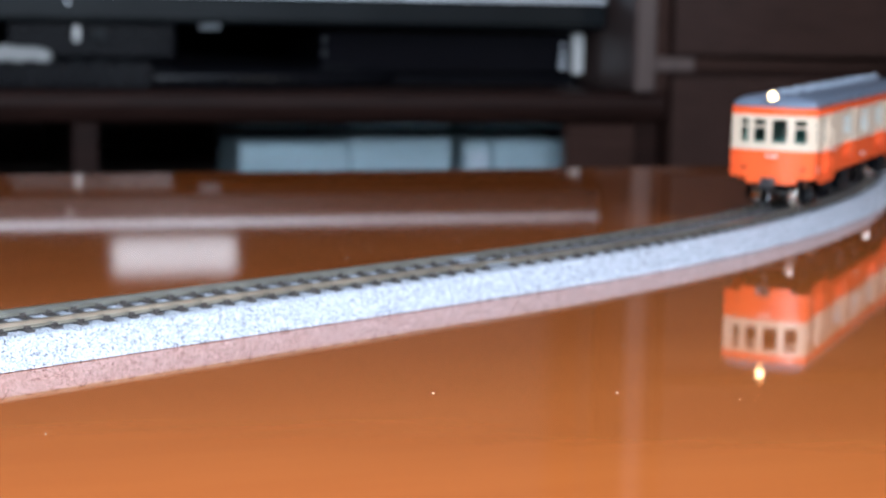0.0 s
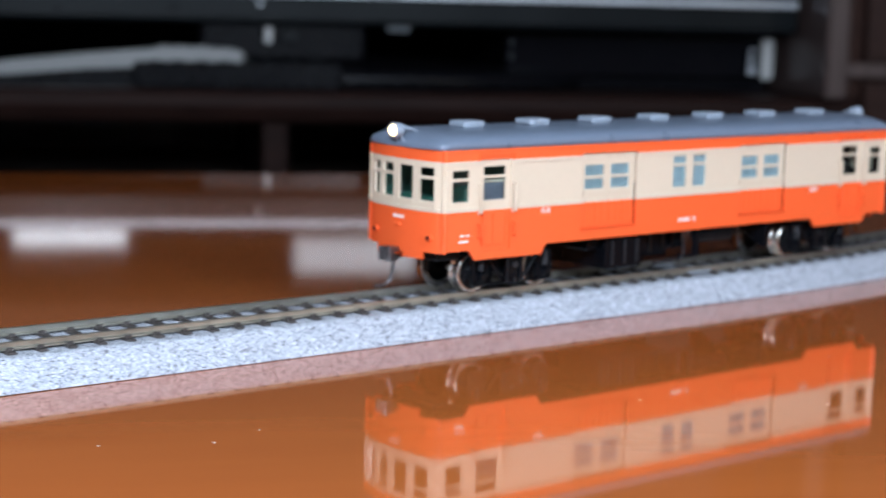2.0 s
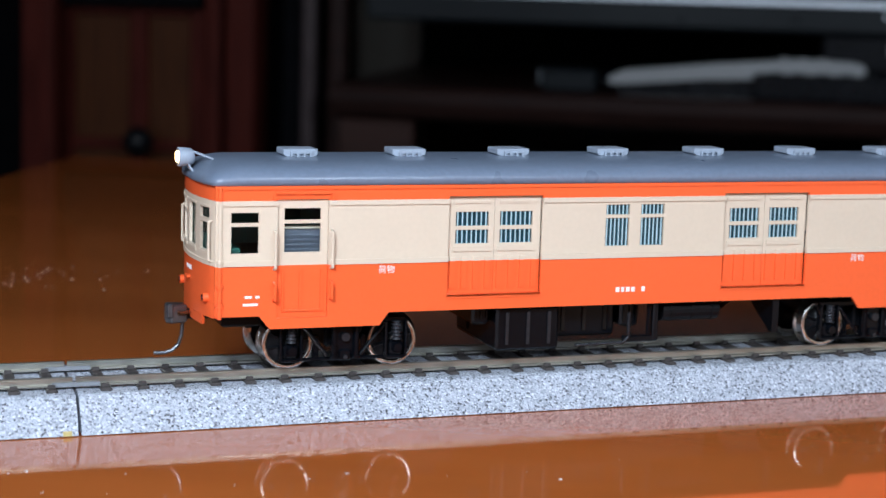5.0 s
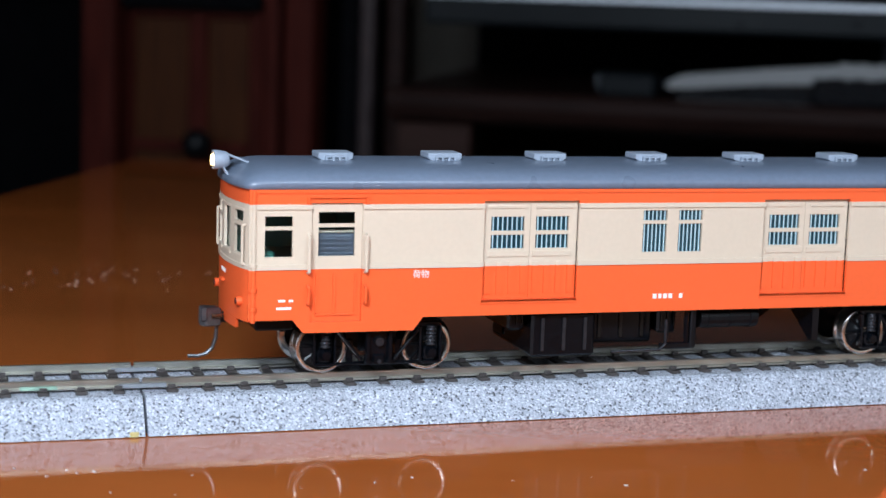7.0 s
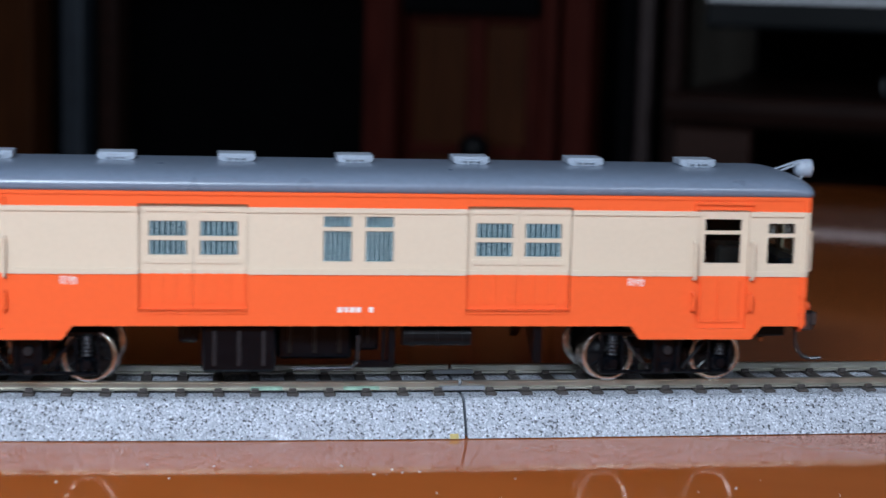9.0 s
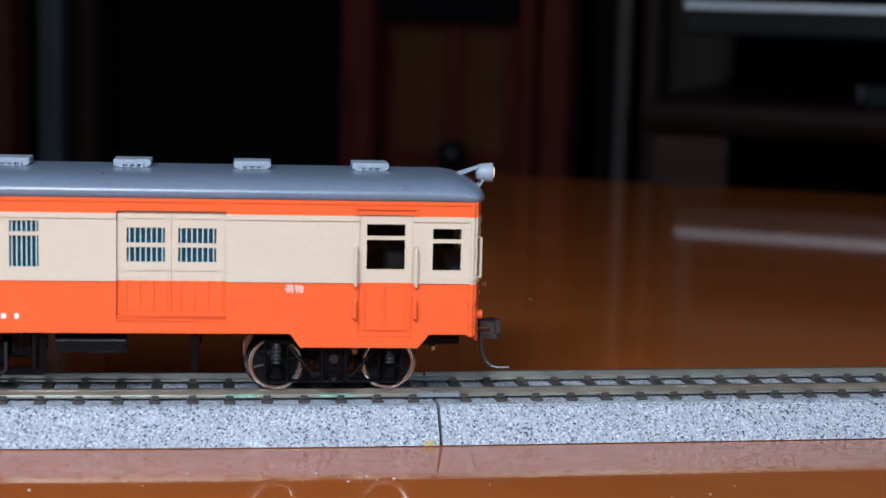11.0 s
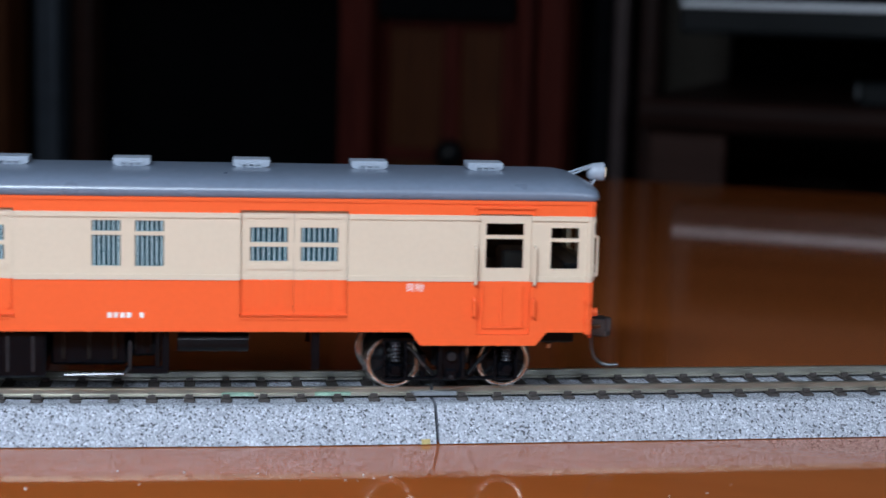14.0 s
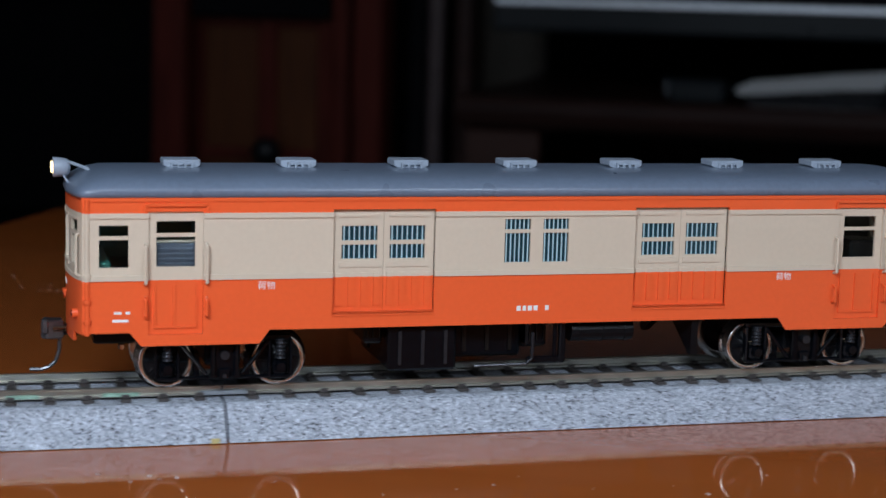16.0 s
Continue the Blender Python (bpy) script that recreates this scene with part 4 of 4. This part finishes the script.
def roof(t):
    n_side = 20
    bm = bmesh.new()
    rows = []
    xs = [HALF + 0.0027 - 0.0205 * (1 - math.cos(math.pi / 2 * k / 14)) for k in range(15)]
    stations = [-x for x in xs] + [-0.06 + 0.012 * k for k in range(11)] + list(reversed(xs))
    for x in stations:
        ax = abs(x)
        f = max(0.0, min(1.0, (HALF + 0.0029 - ax) / 0.0105))
        h = (CREST - GUTTER) * (1 - (1 - f) ** 2.2) ** 0.62 + 0.00005
        # plan: rounded corners and bowed end
        w = SIDE + 0.0003
        lim = HALF + 0.0029 - ax
        if lim < 0.0034:
            w *= max(0.02, 1 - (1 - lim / 0.0034) ** 2) ** 0.5
        row = []
        for k in range(n_side + 1):
            q = math.pi * k / n_side
            s = abs(math.sin(q))
            row.append(bm.verts.new((x, math.copysign(abs(math.cos(q)) ** 0.75, -math.cos(q)) * w if abs(math.cos(q)) > 1e-6 else 0.0, GUTTER + h * s ** 0.62)))
        rows.append(row)
    for a, b in zip(rows, rows[1:]):
        for k in range(n_side):
            bm.faces.new((a[k], a[k + 1], b[k + 1], b[k])).smooth = True
    for a, b in zip(rows, rows[1:]):
        bm.faces.new((a[0], b[0], b[-1], a[-1]))
    for r in (rows[0], rows[-1]):
        bm.faces.new(r)
    bmesh.ops.remove_doubles(bm, verts=bm.verts, dist=1e-6)
    part("roof", bm, ROOF_GREY, t, "blue-grey painted rounded roof")
    for k in range(-3, 4):
        bm = bmesh.new()
        x, zt = 0.0262 * k, CREST + 0.0017
        prism(bm, [(x - 0.0041, zt), (x - 0.0041, zt - 0.0014), (x - 0.0029, zt - 0.0016), (x - 0.0024, zt - 0.0021), (x + 0.0024, zt - 0.0021), (x + 0.0029, zt - 0.0016), (x + 0.0041, zt - 0.0014), (x + 0.0041, zt)], -0.0034, 0.0034)
        bmesh.ops.bevel(bm, geom=list(bm.edges), offset=0.00018, segments=1, affect="EDGES")
        v = part("roof_vent", bm, VENT_GREY, t, "pale grey roof ventilator")
        for s in (-1, 1):
            bm = sheet(bmesh.new(), [x - 0.0025, x + 0.0025], [zt - 0.0022, zt - 0.0006],
                       [(x + d - 0.0005, x + d + 0.0005, zt - 0.0018, zt - 0.0010) for d in (-0.0015, 0.0, 0.0015)], 0.0007, lambda u, w, d: (u, s * (0.0042 - d), w))
            part("louvre", bm, VENT_GREY, v)


def underframe(t):
    z = lambda h: h - R0
    bm = box(bmesh.new(), -0.0985, 0.0985, -0.0155, 0.0155, z(0.0247), z(0.0262))
    part("floor_pan", bm, BLACK, t)
    # solid black block in place of the unlit interior
    bm = box(bmesh.new(), -0.0965, 0.0965, -0.0148, 0.0148, z(0.0264), z(0.0370))
    part("interior_block", bm, BLACK, t, "dark interior")
    for e in (-1, 1):
        bm = box(bmesh.new(), min(e * 0.0735, e * 0.0745), max(e * 0.0735, e * 0.0745), -0.0160, 0.0160, z(0.0371), z(0.0535))
        part("bulkhead", bm, SEAT_GREEN if e < 0 else BLACK, t, "cab bulkhead")
        # added sheet keeps the cab dark, green at one end as its interior
        bm = box(bmesh.new(), min(e * 0.0747, e * 0.0995), max(e * 0.0747, e * 0.0995), 0.0115, 0.0125, z(0.0371), z(0.0535))
        part("cab_shade_sheet", bm, SEAT_GREEN if e < 0 else BLACK, t, "sheet added to darken the cab")
        bm = box(bmesh.new(), min(e * 0.0815, e * 0.0885), max(e * 0.0815, e * 0.0885), -0.0125, -0.004, z(0.0371), z(0.0425), 0.0006)
        part("cab_seat", bm, SEAT_GREEN if e < 0 else DARK_IRON, t)
        bm = box(bmesh.new(), min(e * 0.0895, e * 0.0985), max(e * 0.0895, e * 0.0985), -0.012, 0.012, z(0.0215), z(0.0246), 0.0004)
        part("end_beam", bm, BLACK, t)
        # added block hides the orange end wall so the cab stays dark
        bm = box(bmesh.new(), min(e * 0.0950, e * 0.1000), max(e * 0.0950, e * 0.1000), -0.0152, 0.0114, z(0.0371), z(0.0400), 0.0004)
        part("cab_cover", bm, SEAT_GREEN if e < 0 else BLACK, t)
        bm = bmesh.new()
        rod(bm, (e * 0.0925, -0.0125, z(0.0215)), (e * 0.0925, -0.0125, z(0.0205)), 0.0008, 10)
        part("cock", bm, COPPER, t)
    bm = box(bmesh.new(), -0.0870, -0.0757, -0.0150, -0.0142, z(0.0371), z(0.0440), 0.0003)
    for k in range(5):
        box(bm, -0.0868, -0.0759, -0.0154, -0.0149, z(0.0380 + 0.0011 * k), z(0.0385 + 0.0011 * k))
    part("ribbed_partition", bm, GREY_BLUE, t, "grey-blue ribbed partition behind the crew door")
    part("partition_cap", box(bmesh.new(), -0.0870, -0.0757, -0.0152, -0.0138, z(0.0441), z(0.0447), 0.0002), CREAM, t)
    boxes = [("engine", -0.0335, -0.0175, -0.0150, 0.013, 0.0141, 0.0246), ("engine_cover", -0.0170, -0.0005, -0.0095, 0.012, 0.0158, 0.0246),
             ("gearbox", 0.0005, 0.0055, -0.0105, 0.011, 0.0180, 0.0246), ("radiator", -0.0385, -0.0342, -0.0120, 0.0120, 0.0200, 0.0246)]
    for name, u0, u1, y0, y1, v0, v1 in boxes:
        bm = box(bmesh.new(), u0, u1, y0, y1, z(v0), z(v1), 0.0006)
        ob = part(name, bm, GLOSS_BLACK, t, "black underfloor equipment")
        bm = bmesh.new()
        for k in range(3):
            g = u0 + (u1 - u0) * (k + 0.5) / 3
            box(bm, g - 0.0004 * (u1 - u0) / 0.016, g + 0.0004 * (u1 - u0) / 0.016, y0 - 0.0004, y0 + 0.0001, z(v0) + 0.0015, z(v1) - 0.0012)
        part("cover_plate", bm, SPRING_GREY if name == "engine" else DARK_IRON, ob)
    bm = bmesh.new()
    rod(bm, (0.0105, -0.0115, z(0.0220)), (0.0258, -0.0115, z(0.0220)), 0.0026, 18)
    for u in (0.0125, 0.0182, 0.0238):
        rod(bm, (u, -0.0115, z(0.0220)), (u + 0.0006, -0.0115, z(0.0220)), 0.0028, 18)
        box(bm, u, u + 0.0006, -0.0125, -0.0105, z(0.0225), z(0.0248))
    part("air_tank", bm, BLACK, t, "black cylindrical tank")
    for s in (-1, 1):
        bm = prism(bmesh.new(), [(s * 0.016, z(0.0246)), (s * 0.016, z(0.0162)), (s * 0.0145, z(0.0162)), (s * 0.004, z(0.0225)), (s * 0.004, z(0.0246))], 0.0395, 0.0412, axis="x")
        part("step_plate", bm, GLOSS_BLACK, t, "black angled step plate")
    bm = tube(bmesh.new(), [(-0.0135, -0.0158, z(0.0150)), (-0.0010, -0.0158, z(0.0152)), (0.0004, -0.0158, z(0.0165)), (0.0004, -0.0158, z(0.0225))], 0.0004, 8)
    part("exhaust_pipe", bm, SPRING_GREY, t, "bent dark metal pipe")
    bm = tube(bmesh.new(), [(0.0062, -0.0145, z(0.0166)), (0.0062, -0.0145, z(0.0246))], 0.0005, 8)
    part("pipe", bm, GLOSS_BLACK, t)
    bm = box(bmesh.new(), 0.0072, 0.0087, -0.0152, -0.0135, z(0.0152), z(0.0246), 0.0003)
    box(bm, -0.0005, 0.0087, -0.0150, -0.0137, z(0.0150), z(0.0166), 0.0003)
    part("equipment_frame", bm, GLOSS_BLACK, t, "black angled equipment frame")
    bm = box(bmesh.new(), -0.0338, 0.0062, 0.004, 0.0125, z(0.0150), z(0.0246), 0.0008)
    part("far_equipment", bm, BLACK, t)


def coupler(t, e):
    z = lambda h: h - R0
    bm = bmesh.new()
    box(bm, min(e * 0.0945, e * 0.1052), max(e * 0.0945, e * 0.1052), -0.0012, 0.0012, z(0.0216), z(0.0240), 0.0002)
    c = part("coupler", bm, DARK_IRON, t, "dark metal knuckle coupler")
    bm = bmesh.new()
    prism(bm, [(e * 0.1042, -0.0016), (e * 0.1080, -0.0027), (e * 0.1094, -0.0012), (e * 0.1078, -0.0004), (e * 0.1074, 0.0012), (e * 0.1090, 0.0020), (e * 0.1082, 0.0032), (e * 0.1044, 0.0018)], z(0.0209), z(0.0250), axis="z")
    bmesh.ops.bevel(bm, geom=list(bm.edges), offset=0.0003, segments=1, affect="EDGES")
    part("knuckle", bm, GUN_METAL, c, "grey metal knuckle")
    bm = box(bmesh.new(), min(e * 0.1076, e * 0.1091), max(e * 0.1076, e * 0.1091), -0.0030, -0.0006, z(0.0222), z(0.0254), 0.0003)
    part("jaw", bm, GUN_METAL, c)
    pts = [(e * 0.1050, 0, z(0.0212)), (e * 0.1052, 0, z(0.0178)), (e * 0.1060, 0, z(0.0155)), (e * 0.1074, 0, z(0.0142)), (e * 0.1092, 0, z(0.0137)), (e * 0.1116, 0, z(0.0138))]
    part("trip_pin", tube(bmesh.new(), pts, 0.00045, 8), GUN_METAL, c, "curved metal trip pin")
    bm = bmesh.new()
    for k in range(6):
        rod(bm, (e * (0.1038 + 0.0005 * k), -0.0022, z(0.0233)), (e * (0.1041 + 0.0005 * k), -0.0022, z(0.0233)), 0.0006, 10)
    part("spring", bm, COPPER, c)


BASE, PIVOT, TREAD = 0.025, 0.0701, 0.0061
AXLES = []
BOGIES = []


def bogie(t, e):
    q = new("bogie")
    q.parent = t
    q.empty_display_size = 0.01
    q.matrix_basis = Matrix.Translation((e * PIVOT, 0, 0))
    tagged(q, "black bogie with coil springs")
    for s in (-1, 1):
        def slab(bm, x0, x1, y0, y1, z0, z1, bevel=0.0003):
            return box(bm, x0, x1, min(s * y0, s * y1), max(s * y0, s * y1), z0, z1, bevel)

        # low tie bar, upper beam and the end arms that hold the axle boxes
        bm = slab(bmesh.new(), -0.0148, 0.0148, 0.0116, 0.0126, 0.0022, 0.0030)
        slab(bm, -0.0150, 0.0150, 0.0112, 0.0128, 0.0108, 0.0122)
        for x in (-BASE / 2, BASE / 2):
            for d in (-0.0027, 0.0021):
                slab(bm, x + d, x + d + 0.0006, 0.0114, 0.0136, 0.0026, 0.0112, 0.0002)
        part("side_frame", bm, GLOSS_BLACK, q)
        for x in (-BASE / 2, BASE / 2):
            bm = slab(bmesh.new(), x - 0.0017, x + 0.0017, 0.0108, 0.0138, 0.0030, 0.0066, 0.0007)
            rod(bm, (x, s * 0.0136, 0.0051), (x, s * 0.0150, 0.0051), 0.0014, 16, 0.0010)
            slab(bm, x - 0.0023, x + 0.0023, 0.0112, 0.0134, 0.0022, 0.0031)
            part("axle_box", bm, GLOSS_BLACK, q, "glossy black axle box")
            rows = [(0.0002, 0.0)] + [((0.0008, 0.00125, 0.00125, 0.0008)[h % 4], h * 0.00021 + 0.0001) for h in range(22)] + [(0.0002, 0.0047)]
            bm = bmesh.new()
            lathe(bm, rows, 14)
            bmesh.ops.transform(bm, matrix=Matrix.Translation((x, s * 0.0134, 0.0066)) @ Matrix.Rotation(radians(90), 4, "X"), verts=bm.verts)
            part("coil_spring", bm, SPRING_GREY, q, "dark metal coil spring")
        bm = slab(bmesh.new(), -0.0030, 0.0030, 0.0116, 0.0136, 0.0026, 0.0112, 0.0004)
        slab(bm, -0.0014, 0.0014, 0.0136, 0.0142, 0.0024, 0.0050)
        for x in (-0.0026, 0.0026):
            rod(bm, (x, s * 0.0142, 0.0036), (x, s * 0.0142, 0.0112), 0.0006, 10)
            rod(bm, (x, s * 0.0142, 0.0030), (x, s * 0.0142, 0.0038), 0.0010, 10)
        part("bolster", bm, GLOSS_BLACK, q)
        bm = rod(bmesh.new(), (0, s * 0.0134, 0.0080), (0, s * 0.0148, 0.0080), 0.0010, 16)
        rod(bm, (0, s * 0.0140, 0.0034), (0, s * 0.0148, 0.0034), 0.0005, 10)
        part("bolt", bm, SPRING_GREY, q, "grey bolt heads")
        bm = bmesh.new()
        for d in (-1, 1):
            rod(bm, (d * 0.0040, s * 0.0130, 0.0036), (d * 0.0096, s * 0.0130, 0.0104), 0.0005, 8)
            box(bm, d * 0.0056 - 0.0006, d * 0.0056 + 0.0006, s * 0.0085 - 0.001, s * 0.0085 + 0.001, 0.0022, 0.0075)
        part("brake_rod", bm, GLOSS_BLACK, q)
    bm = box(bmesh.new(), -0.004, 0.004, -0.0108, 0.0108, 0.0050, 0.0118, 0.0005)
    part("cross_beam", bm, BLACK, q)
    for x in (-BASE / 2, BASE / 2):
        bm = bmesh.new()
        rod(bm, (0, -0.0102, 0), (0, 0.0102, 0), 0.0010, 12)
        for s in (-1, 1):
            lathe(bm, [(0.0010, s * 0.0101), (0.0018, s * 0.0103), (0.0020, s * 0.0096), (0.0047, s * 0.0095)], 40, 1)
            lathe(bm, [(0.0047, s * 0.0095), (0.0050, s * 0.0100), (0.0059, s * 0.0100), (0.0061, s * 0.0095), (0.00612, s * 0.0076), (0.0064, s * 0.0073), (0.0068, s * 0.0070),
                       (0.0068, s * 0.0066), (0.0064, s * 0.0064), (0.0050, s * 0.0064)], 48, 0)
            lathe(bm, [(0.0050, s * 0.0064), (0.0043, s * 0.0070), (0.0010, s * 0.0070)], 40, 1)
            for k in range(8):
                c = 2 * math.pi * k / 8
                rod(bm, (0.0017 * math.cos(c), s * 0.0096, 0.0017 * math.sin(c)), (0.0048 * math.cos(c), s * 0.0096, 0.0048 * math.sin(c)), 0.00045, 6, mi=1)
        w = part("wheelset", bm, [STEEL, BLACK], q, "steel-rimmed wheelset", m=Matrix.Translation((x, 0, TREAD)))
        AXLES.append(w)
    BOGIES.append(q)


def railcar():
    t = root("railcar", "vermilion and cream model diesel railcar with grey roof", "model train")
    body_sides(t)
    body_ends(t)
    roof(t)
    underframe(t)
    for e in (-1, 1):
        coupler(t, e)
        bogie(t, e)
    return t


room()
table()
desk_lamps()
tracks()
tv_stand()
card_boxes()
television()
players()
small_on_stand()
drawer_cabinet()
display_cabinet()
car = railcar()
dust()

# ---- movement ----
RUN = [(0.0, 0.6868), (0.5, 0.6158), (1.0, 0.5366), (1.5, 0.4565), (2.0, 0.3793), (2.5, 0.3040), (3.0, 0.2402), (3.5, 0.1871), (4.0, 0.1522), (4.2, 0.1403),
       (4.6, 0.1300), (5.2, 0.1275), (6.3, 0.1268), (6.5, 0.1265), (7.0, 0.1206), (7.5, 0.0902), (8.0, 0.0524), (8.5, 0.0108), (9.0, -0.0267), (9.5, -0.0628),
       (10.0, -0.0891), (10.2, -0.0944), (10.6, -0.0961), (12.3, -0.0961), (12.5, -0.0960), (13.0, -0.0957), (13.5, -0.0906), (14.0, -0.0694), (14.5, -0.0375),
       (15.0, -0.0045), (15.5, 0.0301), (16.0, 0.0673)]


def run_at(t):
    """Where the railcar is along the track: a smooth line through RUN that never overshoots."""
    i = max(k for k in range(len(RUN) - 1) if RUN[k][0] <= t + 1e-9)
    slope = []
    for k in (i, i + 1):
        if 0 < k < len(RUN) - 1:
            d0 = (RUN[k][1] - RUN[k - 1][1]) / (RUN[k][0] - RUN[k - 1][0])
            d1 = (RUN[k + 1][1] - RUN[k][1]) / (RUN[k + 1][0] - RUN[k][0])
            slope.append(0.0 if d0 * d1 <= 0 else 2 * d0 * d1 / (d0 + d1))
        else:
            j = min(k, len(RUN) - 2)
            slope.append((RUN[j + 1][1] - RUN[j][1]) / (RUN[j + 1][0] - RUN[j][0]))
    (t0, p0), (t1, p1) = RUN[i], RUN[i + 1]
    h = t1 - t0
    f = (t - t0) / h
    return p0 * (1 + 2 * f) * (1 - f) ** 2 + slope[0] * h * f * (1 - f) ** 2 + p1 * f * f * (3 - 2 * f) + slope[1] * h * f * f * (f - 1)


def car_pose(s):
    xa, ya, _ = on_track(s - PIVOT)
    xb, yb, _ = on_track(s + PIVOT)
    return (xa + xb) / 2, (ya + yb) / 2, math.atan2(yb - ya, xb - xa)


def motions():
    rows, turns = [], ([], [])
    for k in range(161):
        t = k / 10
        s = run_at(t)
        x, y, a = car_pose(s)
        rows.append((t, pose(x, y, RAIL_TOP, 0, 0, math.degrees(a))))
        for i, e in enumerate((-1, 1)):
            turns[i].append((t, pose(e * PIVOT, 0, 0, 0, 0, math.degrees(on_track(s + e * PIVOT)[2] - a))))
    walk(car, rows)
    for q, r in zip(BOGIES, turns):
        walk(q, r)
    for n, w in enumerate(AXLES):
        x = (-1 if n % 2 == 0 else 1) * BASE / 2
        spin = []
        for k in range(481):
            t = k / 30
            q = Matrix.Translation((x, 0, TREAD)) @ Matrix.Rotation((run_at(t) / TREAD + 0.7 * n) % (2 * math.pi), 4, "Y")
            spin.append((t, q))
        walk(w, spin)


motions()
